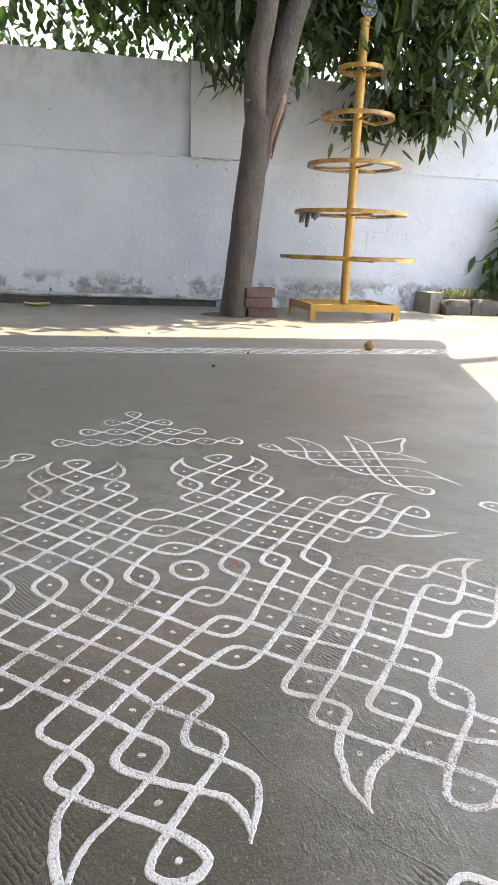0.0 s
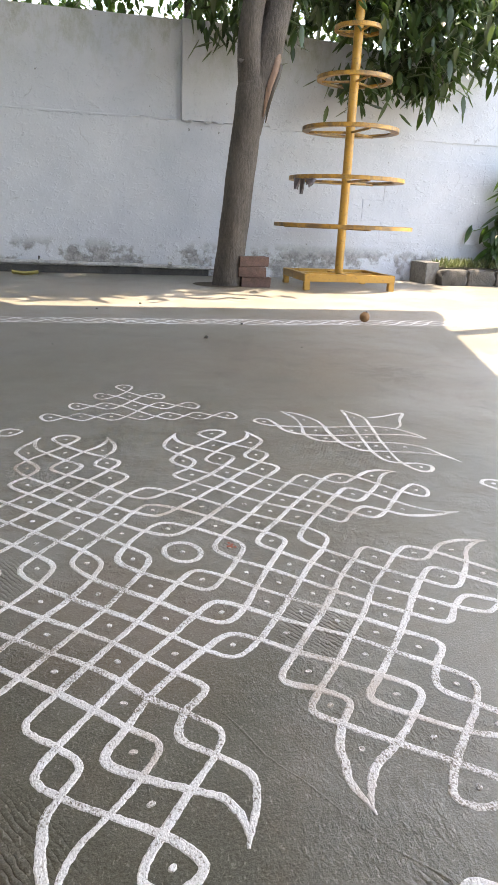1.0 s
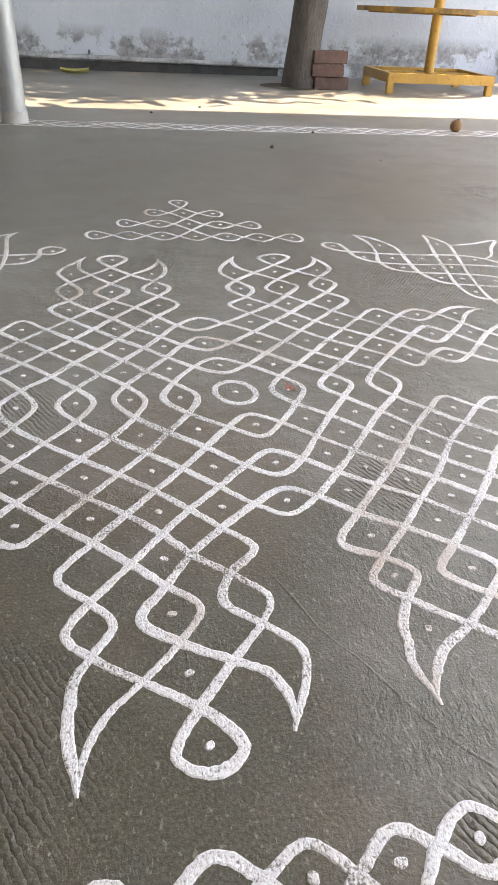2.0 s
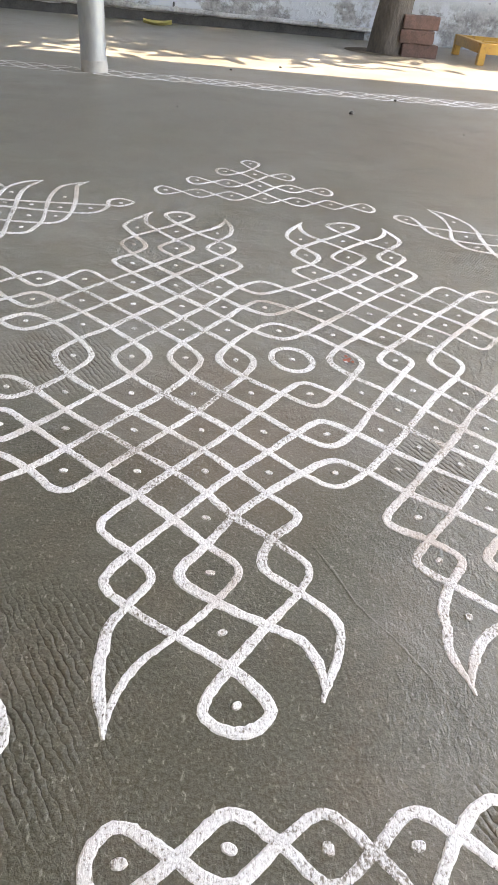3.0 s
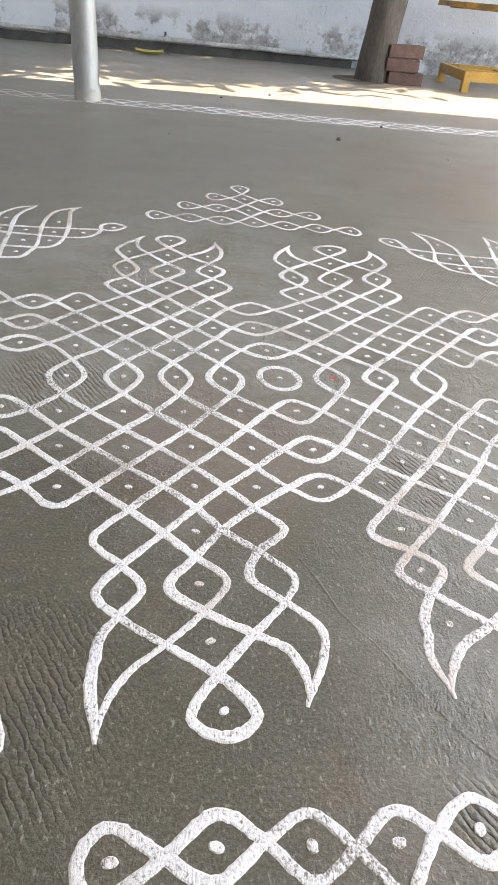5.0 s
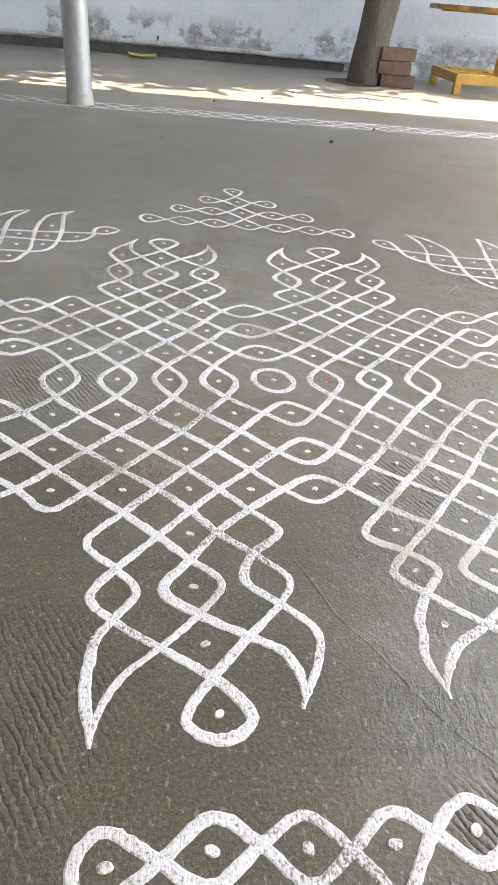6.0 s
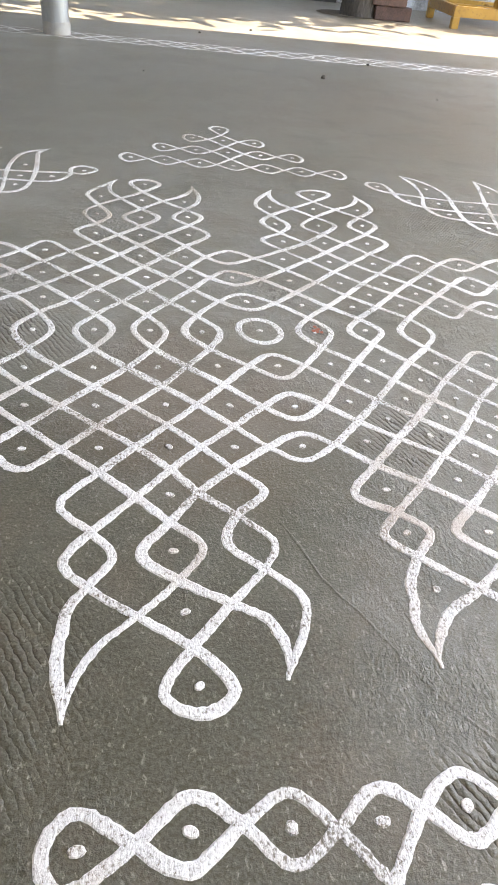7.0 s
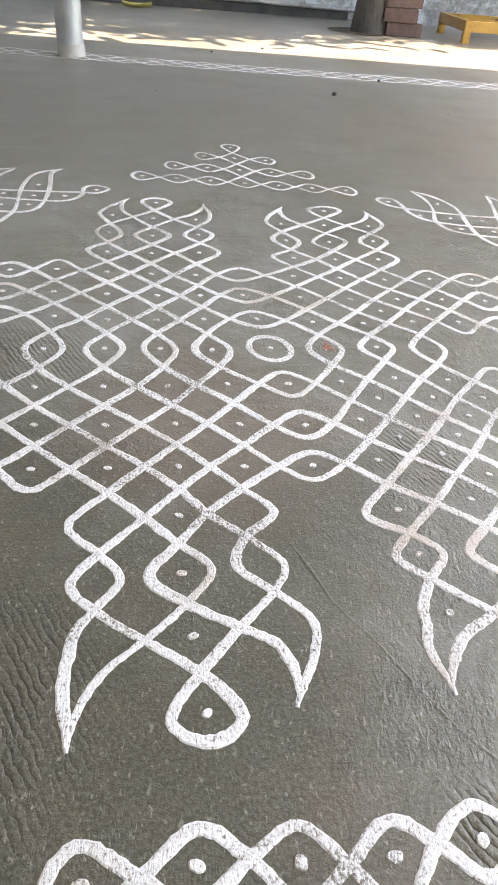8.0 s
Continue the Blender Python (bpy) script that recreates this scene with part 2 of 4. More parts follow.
# kerb stone with the shade of the shrub put into its colour
STONE = grainy("shaded_stone", (0.030, 0.028, 0.025), (0.115, 0.108, 0.098), 11.0, 0.95, 0.8, 0.015)
MOSSY = grainy("mossy_concrete", (0.09, 0.085, 0.075), (0.30, 0.285, 0.26), 5.0, 0.95, 0.5, 0.010)
DARKBASE = grainy("dark_foot", (0.014, 0.014, 0.015), (0.085, 0.085, 0.087), 12.0, 0.85, 0.6, 0.008)
PIPE = grainy("old_pipe", (0.12, 0.125, 0.13), (0.55, 0.56, 0.57), 7.0, 0.6, 0.4, 0.004)
LEAF = leaf_material("mango_leaf", (0.010, 0.024, 0.012), (0.032, 0.060, 0.026), (0.11, 0.20, 0.03))
LEAF_PALE = leaf_material("broad_leaf", (0.012, 0.034, 0.016), (0.036, 0.078, 0.030), (0.11, 0.24, 0.04))
GRASS = leaf_material("grass_blade", (0.05, 0.07, 0.030), (0.13, 0.15, 0.075), (0.12, 0.16, 0.05))
SOIL = grainy("soil", (0.05, 0.04, 0.03), (0.13, 0.11, 0.085), 14.0, 0.95, 0.8, 0.02)
YELLOW_LEAF = plain("dry_leaf", (0.34, 0.30, 0.10))
RAG = grainy("dark_rag", (0.035, 0.03, 0.04), (0.16, 0.15, 0.165), 30.0, 0.95, 0.5, 0.004)
NUT = grainy("dry_husk", (0.14, 0.07, 0.03), (0.33, 0.18, 0.08), 60.0, 0.8, 0.6, 0.003)
DARK = plain("dark_grit", (0.05, 0.045, 0.04))
RED = plain("red_powder", (0.42, 0.15, 0.11), 0.95)
CREAM = plain("cream_paper", (0.55, 0.44, 0.33), 0.8)
BLUE = plain("blue_enamel", (0.025, 0.035, 0.08), 0.5)
PALE = plain("pale_enamel", (0.13, 0.15, 0.18), 0.5)


# ---- mesh helpers ----
def mesh_of(name, verts, faces, mat, smooth=False):
    me = bpy.data.meshes.new(name)
    me.from_pydata([tuple(v) for v in verts], [], faces)
    me.materials.append(mat)
    if smooth:
        me.polygons.foreach_set("use_smooth", [True] * len(me.polygons))
    me.update()
    return me


def part(name, bm, mat, parent=None, label="", smooth=False):
    me = bpy.data.meshes.new(name)
    bmesh.ops.recalc_face_normals(bm, faces=bm.faces)
    bm.to_mesh(me)
    bm.free()
    me.materials.append(mat)
    if smooth:
        me.polygons.foreach_set("use_smooth", [True] * len(me.polygons))
        me.set_sharp_from_angle(angle=radians(42))
    ob = new(name, me)
    ob.parent = parent
    return tagged(ob, label)


def thing(name, label, category, at=(0, 0, 0), turn=0, group="", kind=""):
    e = new(name)
    e.empty_display_size = 0.05
    e.matrix_basis = pose(*at, 0, 0, turn)
    return tagged(e, label, category, group, kind)


def box(x0, y0, z0, x1, y1, z1, bevel=0.0, bm=None):
    bm = bm or bmesh.new()
    made = bmesh.ops.create_cube(bm, size=1.0)["verts"]
    for v in made:
        v.co = Vector((x0 + (v.co.x + 0.5) * (x1 - x0), y0 + (v.co.y + 0.5) * (y1 - y0), z0 + (v.co.z + 0.5) * (z1 - z0)))
    if bevel:
        bmesh.ops.bevel(bm, geom=[e for e in bm.edges], offset=bevel, segments=2, affect="EDGES")
    return bm


def tube(path, radii, sides=16, wobble=0.0, bm=None):
    """A closed tube along a line of places."""
    bm = bm or bmesh.new()
    path = [Vector(p) for p in path]
    rings = []
    for k, p in enumerate(path):
        d = (path[min(k + 1, len(path) - 1)] - path[max(k - 1, 0)]).normalized()
        side = d.cross(Vector((0, 1, 0.01))).normalized()
        up = side.cross(d)
        ring = []
        for a in range(sides):
            t = 2 * math.pi * a / sides
            r = radii[k] * (1 + wobble * noise.noise((p * 4.0) + Vector((math.cos(t), math.sin(t), 0)) * 1.3))
            ring.append(bm.verts.new(p + side * (r * math.cos(t)) + up * (r * math.sin(t))))
        rings.append(ring)
    for a, b in zip(rings, rings[1:]):
        for k in range(sides):
            bm.faces.new((a[k], a[(k + 1) % sides], b[(k + 1) % sides], b[k]))
    bm.faces.new(rings[0])
    bm.faces.new(rings[-1][::-1])
    return bm


def glide(points, step, closed=False):
    """A smooth curve through the points, cut into short steps."""
    p = [np.array(q, float) for q in points]
    n = len(p)
    if n == 2:
        k = max(2, int(np.linalg.norm(p[1] - p[0]) / step))
        return [p[0] + (p[1] - p[0]) * s / k for s in range(k + 1)]
    out = []
    for k in range(n if closed else n - 1):
        a, b = p[k], p[(k + 1) % n]
        before = p[(k - 1) % n] if closed or k > 0 else 2 * a - b
        after = p[(k + 2) % n] if closed or k < n - 2 else 2 * b - a
        cuts = max(2, int(np.linalg.norm(b - a) / step))
        for s in range(cuts):
            t = s / cuts
            out.append(0.5 * (2 * a + (b - before) * t + (2 * before - 5 * a + 4 * b - after) * t**2 + (3 * a - before - 3 * b + after) * t**3))
    if not closed:
        out.append(p[-1])
    return out


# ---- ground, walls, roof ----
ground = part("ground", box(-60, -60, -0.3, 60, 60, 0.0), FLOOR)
tagged(ground, "grey brushed cement yard floor with trowel marks", "floor", kind="structure")

WALL_Y = 5.94
boundary = thing("wall_north", "whitewashed plastered block compound wall with algae stains", "wall", kind="structure")
LEDGE = 1.236


def rough_slab(x0, x1, y0, y1, z0, z1, nx, nz, amp, tops=None):
    """A wall slab whose face and coping are uneven."""
    bm = bmesh.new()
    grid = {}
    for i in range(nx + 1):
        for k in range(nz + 1):
            x = x0 + (x1 - x0) * i / nx
            high = tops(x) if tops else z1
            z = z0 + (high - z0) * k / nz
            d = amp * noise.fractal(Vector((x * 2.3, z * 2.3, y0)), 1.0, 2.0, 4)
            top = 0.010 * noise.noise(Vector((x * 5.0, 3.1, y0))) if k == nz else 0.0
            grid[i, k, 0] = bm.verts.new((x, y0 + d, z + top))
            grid[i, k, 1] = bm.verts.new((x, y1, z + top))
    for i in range(nx):
        for k in range(nz):
            bm.faces.new((grid[i, k, 0], grid[i + 1, k, 0], grid[i + 1, k + 1, 0], grid[i, k + 1, 0]))
            bm.faces.new((grid[i, k, 1], grid[i, k + 1, 1], grid[i + 1, k + 1, 1], grid[i + 1, k, 1]))
        bm.faces.new((grid[i, nz, 0], grid[i + 1, nz, 0], grid[i + 1, nz, 1], grid[i, nz, 1]))
        bm.faces.new((grid[i, 0, 0], grid[i, 0, 1], grid[i + 1, 0, 1], grid[i + 1, 0, 0]))
    for k in range(nz):
        bm.faces.new((grid[0, k, 0], grid[0, k + 1, 0], grid[0, k + 1, 1], grid[0, k, 1]))
        bm.faces.new((grid[nx, k, 0], grid[nx, k, 1], grid[nx, k + 1, 1], grid[nx, k + 1, 0]))
    return bm


def coping(x):
    return 1.955 if x < 1.0 else 1.955 - 0.055 * min(1.0, (x - 1.0) / 1.2) - 0.045 * max(0.0, min(2.5, x - 2.2))


part("lower_wall", rough_slab(-7, 7, WALL_Y, WALL_Y + 0.22, -0.05, LEDGE, 160, 18, 0.010), WHITE, boundary, smooth=True)
part("upper_wall", rough_slab(-7, 0.772, WALL_Y + 0.030, WALL_Y + 0.2, LEDGE - 0.03, 1.955, 110, 8, 0.008), WHITE, boundary, smooth=True)
part("upper_wall", rough_slab(0.774, 1.52, WALL_Y - 0.024, WALL_Y + 0.2, LEDGE + 0.002, 1.955, 24, 8, 0.005, coping), WHITE, boundary, smooth=True)
part("upper_wall", rough_slab(1.521, 7, WALL_Y - 0.010, WALL_Y + 0.2, LEDGE - 0.018, 1.955, 90, 8, 0.009, coping), WHITE, boundary, smooth=True)
lip = [(-2.6 + 0.03 * k, WALL_Y + 0.002, LEDGE + 0.002 + 0.006 * noise.noise(Vector((k * 0.21, 5, 1)))) for k in range(112)]
part("plaster_lip", tube(lip, [0.010 + 0.007 * noise.noise(Vector((k * 0.37, 2, 8))) for k in range(112)], 10, 0.5), WHITE, boundary, smooth=True)

mrng = random.Random(23)
for x0, x1, count, depth in ((0.78, 1.12, 16, -0.026), (-1.6, 0.74, 30, 0.004)):
    for k in range(count):
        cx, r = mrng.uniform(x0, x1), mrng.uniform(0.006, 0.017)
        bm = bmesh.new()
        bmesh.ops.create_icosphere(bm, subdivisions=2, radius=r)
        for q in bm.verts:
            q.co = q.co * (1 + 0.45 * noise.noise(q.co * 70 + Vector((k * 3, cx * 9, 0))))
            q.co = Vector((cx + q.co.x * 1.5, WALL_Y + depth + q.co.y * 0.7, LEDGE - 0.004 + q.co.z * 0.8 + mrng.uniform(-0.001, 0.001)))
        part("mortar_lump", bm, WHITE, boundary, smooth=True)

# added out of view; its tone sets the bounce onto the near floor
house = part("wall_south", box(-7, -2.9, 0, 7, -2.7, 2.75), CREAM_WALL)
tagged(house, "unseen plain house wall added behind the porch", "wall", kind="structure")
west = part("wall_west", box(-7.2, -2.9, 0, -7.0, 6.05, 1.95), WHITE)
tagged(west, "whitewashed compound side wall", "wall", kind="structure")

# added out of view to keep daylight off the left floor
side = part("wall_light_block", box(-2.7, -2.69, 0, -2.5, 3.2, 2.61), CONCRETE)
tagged(side, "unseen grey wall added left of the porch to block light", "wall", kind="structure")

# porch roof: its front edge runs a little askew to the wall
ROOF_Z = 2.62
shift = Vector((SUN_FROM.x / SUN_FROM.z, SUN_FROM.y / SUN_FROM.z)) * ROOF_Z
# outline of its shadow; the unseen right side is shaped to fit the light
roof_plan = [(-6.9, 3.97), (2.10, 3.80), (2.02, 3.55), (1.82, 3.16), (1.74, 2.92), (1.46, 2.16), (1.22, 1.5), (1.05, 0.9), (0.98, 0.0), (0.98, -2.9), (-6.9, -2.9)]
bm = bmesh.new()
low_v = [bm.verts.new((x + shift.x, y + shift.y if y > -2 else y, ROOF_Z)) for x, y in roof_plan]
high_v = [bm.verts.new(v.co + Vector((0, 0, 0.12))) for v in low_v]
bm.faces.new(low_v[::-1])
bm.faces.new(high_v)
for k in range(len(low_v)):
    q = (k + 1) % len(low_v)
    bm.faces.new((low_v[k], low_v[q], high_v[q], high_v[k]))
roof = part("ceiling", bm, CREAM_WALL)
tagged(roof, "grey concrete porch roof slab", "roof", kind="structure")
# out of view, placed to cast the shadow strip across the sunlit floor
beam = part("roof_beam", tube([(1.66 + shift.x, 2.935 + shift.y, ROOF_Z + 0.05), (3.9 + shift.x, 3.72 + shift.y, ROOF_Z + 0.05)], [0.06, 0.06], 12), STEEL)
tagged(beam, "unseen pipe beam placed at the porch roof for its strip of shadow", "beam", kind="structure")

post = thing("porch_post", "silver-painted round steel post standing on the cement floor", "post", (-0.537, 3.335, 0))
bm = tube([(0, 0, 0), (0, 0, 0.02), (0, 0, 1.3), (0, 0, ROOF_Z)], [0.054, 0.053, 0.053, 0.053], 32)
part("pipe", bm, STEEL, post, smooth=True)
part("base_collar", tube([(0, 0, 0.0), (0, 0, 0.035), (0, 0, 0.045)], [0.056, 0.055, 0.0535], 32, 0.06), CONCRETE, post, "cement collar", smooth=True)


# ---- the kolam ----
STEP_OF = {"N": (0, 1), "E": (1, 0), "S": (0, -1), "W": (-1, 0)}
ROUND = ["N", "E", "S", "W"]
BACK = {"N": "S", "S": "N", "E": "W", "W": "E"}


def swell(d, missing, bulge):
    """How far a line swings out round a dot where it turns."""
    far = max(abs(d[0]), abs(d[1]))
    if far == 7:
        return 0.35
    if len(missing) < 3 and 0 in d and bulge > 0.4:
        return 0.31
    if far == 5 and len(missing) == 1:
        return 0.38 if 2 in (abs(d[0]), abs(d[1])) else 0.29
    return bulge


def loops(dots, links, tips, bulge=0.42):
    """The unbroken lines of a knot drawing: they cross between linked dots and turn round a dot where it has no link.
    tips: dot -> where its horn ends, counted from the dot."""
    ports = {d: [s for s in ROUND if (d, (d[0] + STEP_OF[s][0], d[1] + STEP_OF[s][1])) in links] for d in dots}
    left = {(d, s, way) for d in dots for s in ports[d] for way in (1,)}
    lines = []

    def walk_round(d, s, way):
        """From port s of dot d to the next port, clockwise (1) or back (-1): the turning points and that port."""
        k, pts, missing = ROUND.index(s), [], []
        while True:
            k = (k + way) % 4
            if ROUND[k] in ports[d]:
                break
            missing.append(ROUND[k])
        c = np.array(d, float)
        for a, m in enumerate(missing):
            u = np.array(STEP_OF[m], float)
            if a:
                v = np.array(STEP_OF[missing[a - 1]], float)
                pts.append((c + 0.72 * swell(d, missing, bulge) * (u + v), False))
            pts.append((c + swell(d, missing, bulge) * u, False))
        if len(missing) == 2 and d in tips:
            u, v = (np.array(STEP_OF[m], float) for m in missing)
            out = np.array((0, 1.0)) * np.sign(d[1]) if abs(d[1]) > abs(d[0]) else np.array((1.0, 0)) * np.sign(d[0])
            aside = v if abs(u @ out) > 0.5 else u
            tip = np.array(tips[d])
            outer = [(c + 0.25 * aside - 0.14 * out, False), (c + 0.33 * aside + 0.12 * out, False), (c + 0.27 * aside + 0.42 * tip, False), (c + 0.09 * aside + 0.80 * tip, False)]
            inner = [(c + 0.80 * tip + 0.04 * aside, False), (c + 0.54 * tip + 0.00 * aside, False), (c + 0.27 * tip - 0.16 * aside, False)]
            turn_at = [(c + tip, True)]
            pts = outer + turn_at + inner if aside is u or (aside == u).all() else inner[::-1] + turn_at + outer[::-1]
        return pts, ROUND[k]

    for d in dots:
        if not ports[d]:
            lines.append(([(np.array(d) + 0.36 * np.array((math.cos(a), math.sin(a))), False) for a in np.linspace(0, 2 * math.pi, 9)[:-1]], True))
    while left:
        d, s, way = start = min(left)
        pts = []
        for _ in range(2000):
            left.discard((d, s, 1) if way == 1 else None)
            mid = np.array(d) + 0.5 * np.array(STEP_OF[s])
            pts.append((mid, False))
            turn, e = walk_round(d, s, way)
            pts += turn
            if way == -1:
                left.discard((d, e, 1))
            d, s, way = (d[0] + STEP_OF[e][0], d[1] + STEP_OF[e][1]), BACK[e], -way
            if (d, s, way) == start:
                break
        lines.append((pts, True))
    return lines


def ribbon(path, width, closed, seed, height=0.0007, taper=()):
    """A hand-laid line of paint: uneven in width, a little raised."""
    path = [np.array(p[:2]) for p in path]
    n = len(path)
    verts, faces = [], []
    for k, p in enumerate(path):
        a = path[(k - 1) % n] if closed or k else p
        b = path[(k + 1) % n] if closed or k < n - 1 else p
        d = b - a
        d = d / (np.linalg.norm(d) + 1e-9)
        side = np.array((-d[1], d[0]))
        w = width * 0.465 * (1 + 0.40 * noise.noise(Vector((p[0] * 11, p[1] * 11, seed))))
        if not closed:
            for end, reach in taper:
                far = k if end == 0 else n - 1 - k
                w *= min(1.0, 0.14 + 0.86 * far / reach)
        jl = 0.0014 * noise.noise(Vector((p[0] * 210, p[1] * 210, seed + 3)))
        jr = 0.0014 * noise.noise(Vector((p[0] * 210, p[1] * 210, seed + 9)))
        z = height + 0.0003 * noise.noise(Vector((k * 0.13, seed, 0.5)))
        for off, zz in ((-w - jr - 0.0006, 0.0002), (-w - jr + 0.0008, z), (w + jl - 0.0008, z), (w + jl + 0.0006, 0.0002)):
            verts.append((*(p + side * off), zz))
    for k in range(n if closed else n - 1):
        a, b = 4 * k, 4 * ((k + 1) % n)
        for q in range(3):
            faces.append((a + q, b + q, b + q + 1, a + q + 1))
    if not closed:
        faces += [(0, 1, 2, 3), (4 * n - 1, 4 * n - 2, 4 * n - 3, 4 * n - 4)]
    return verts, faces


def add_line(parent, path, width, closed, seed, taper=(), name="line"):
    v, f = ribbon(path, width, closed, seed, taper=taper)
    ob = new(name, mesh_of(name, v, f, CHALK))
    ob.parent = parent
    return ob


def add_dot(parent, p, r, seed):
    rng = random.Random(seed)
    n, verts = 16, []
    for ring, (k, z) in enumerate(((1.0, 0.0002), (0.8, 0.0012))):
        for a in range(n):
            t = 2 * math.pi * a / n
            q = r * k * (0.92 + 0.16 * rng.random() + 0.14 * math.sin(2 * t + seed))
            verts.append((p[0] + q * math.cos(t) * 1.15, p[1] + q * math.sin(t), z))
    faces = [(a, (a + 1) % n, n + (a + 1) % n, n + a) for a in range(n)] + [tuple(range(n, 2 * n))]
    ob = new("dot", mesh_of("dot", verts, faces, CHALK))
    ob.parent = parent
    return ob


def draw(parent, lines, place, width, step=0.004):
    """Lays knot lines on the floor; a horn's point splits a line."""
    for seed, (pts, closed) in enumerate(lines):
        corners = [k for k, (_, sharp) in enumerate(pts) if sharp]
        flat = [place(p) for p, _ in pts]
        if not corners:
            add_line(parent, glide(flat, step, True), width, True, seed * 1.7)
            continue
        for a, b in zip(corners, corners[1:] + [corners[0] + len(flat)]):
            run = [flat[k % len(flat)] for k in range(a, b + 1)]
            add_line(parent, glide(run, step), width, False, seed * 1.7 + a, ((0, 8), (1, 8)))


def star_knot():
    """Dots and links of the star: a square of seven by seven with eight arms."""
    dots = {(i, j) for i in range(-3, 4) for j in range(-3, 4)} | {(-4, 0)}
    for c in (-2, 2):
        for s in (-1, 1):
            for k in (4, 5, 6):
                for w in (-1, 0, 1):
                    dots |= {(c + w, s * k), (s * k, c + w)}
            dots |= {(c, s * 7), (s * 7, c)}
    links = set()
    for i, j in dots:
        for di, dj in ((1, 0), (0, 1)):
            a, b = (i, j), (i + di, j + dj)
            if b not in dots or (a[1] == 0 and dj == 0) or (a[0] == 0 and di == 0):
                continue
            if di and abs(j) == 5 and abs(i) <= 3 and abs(i + 1) <= 3:
                continue
            if dj and abs(i) == 5 and abs(j) <= 3 and abs(j + 1) <= 3:
                continue
            if (abs(a[0]) > 3 and b[0] * 0 == 0 and abs(a[1]) > 3) or (abs(a[0]) > 3 and {a[1], b[1]} == {0, 1} and a[0] != -4) or (abs(a[0]) > 3 and {a[1], b[1]} == {-1, 0} and a[0] != -4):
                continue
            if abs(a[1]) > 3 and 0 in (a[0], b[0]) and di:
                continue
            links |= {(a, b), (b, a)}
    return dots, links


HORNS = {(-3, 6): (0.28, 1.19), (-1, 6): (0.15, 1.13), (1, 6): (0.03, 1.21), (3, 6): (-0.07, 1.07),
         (-3, -6): (-0.44, -1.48), (-1, -6): (-0.05, -1.03), (1, -6): (-0.39, -1.0), (6, 3): (0.86, 0.18),
         (6, 1): (1.60, -0.24), (6, -1): (1.30, 0.33), (3, -6): (0.3, -1.0), (6, -3): (1.0, -0.3),
         (-6, 3): (-1, 0.3), (-6, 1): (-1, -0.2), (-6, -1): (-1, 0.2), (-6, -3): (-1, -0.3)}
GRID_X = [0.15306, 0.29609, -0.03679, -0.00431, 0.01208, 0.00184, -0.00362, -3e-05, 0.00748, 0.00312, 0.0, -0.00052, 0.00891, 0.00037, 0.00083]
GRID_Y = [0.96066, 0.02631, 0.31898, 0.0021, -0.00943, 0.01148, -0.00495, 0.00161, -0.00262, -0.00388, -0.0002, 0.00239, 0.00328, 0.00116, 9e-05]


# where the drawing hand strayed from the grid, in millimetres
STRAY_FAR = {(1.5, 5.5): (-3.4, -6.7), (-2, 5.5): (1.2, -9.9), (3.5, 4.5): (7.9, 2), (1.5, 4.5): (5.4, -9.4), (-0.5, 4.5): (10.1, 9.4), (-2.5, 4.5): (2.1, -11), (1, 4): (7.4, -2.8), (2.5, 3.5): (-4.2, -6.4), (-3, 3.5): (3.6, -6.5), (3, 3): (-2.3, -6.2), (0, 3): (-12.8, -2.8), (-1.5, 3): (-4.2, -10.5), (-5, 3): (3.3, -12.2), (-3, 2.5): (5.4, -1.2), (-5.5, 2.5): (6.7, -9.7), (0, 2): (-13.5, 4.5), (-2, 2): (6, 0.5), (2, 1.5): (-1.4, -4.7), (3.5, 1): (3.6, 8.5), (-1, 1): (-6.4, 5), (-3.5, 1): (10, -0.8), (-4.5, 1): (2.7, 10.9), (0, 0.5): (-2.4, 9.1), (-1, 0): (-4.7, -2), (-2.5, 0): (2, 8.8)}
STRAY_NEAR = {(2, -0.5): (-2, 12.2), (-0.5, -1): (5.9, 2.4), (-2.5, -1): (4.8, -5.9), (-4, -1): (-2.3, -6.7), (3.5, -2): (-11.5, -0.3), (0, -2): (7, -8.5), (-2, -2): (6.4, 0.9), (-1, -2.5): (3.9, -2.7), (-3.5, -2.5): (4.8, -2.1), (2, -3.5): (2.4, 9), (-2.5, -3.5): (7.8, 3.8), (0.5, -4): (-5.7, -9.1), (-1, -4): (-8.3, -0.2), (-1, -4.5): (-6.7, 6), (-3.5, -4.5): (-1, -12.7), (1, -5.5): (-6.9, 13), (-3, -5.5): (-6.5, 1), (-1, -6): (4, 14.1), (-2, -7): (3.5, 0.3)}


def star_place(q):
    """From the dot grid to the floor: the hand-dotted grid is a little bent, and the lines stray from it."""
    stray = np.zeros(2)
    for (u, v), off in (*STRAY_FAR.items(), *STRAY_NEAR.items()):
        stray += np.array(off) * math.exp(-((q[0] - u) ** 2 + (q[1] - v) ** 2) / 0.7688)
    i, j = float(q[0]) / 4, float(q[1]) / 4
    terms = [i ** (n - b) * j**b for n in range(5) for b in range(n + 1)]
    return np.array((sum(a * b for a, b in zip(GRID_X, terms)), sum(a * b for a, b in zip(GRID_Y, terms)))) + stray / 1000


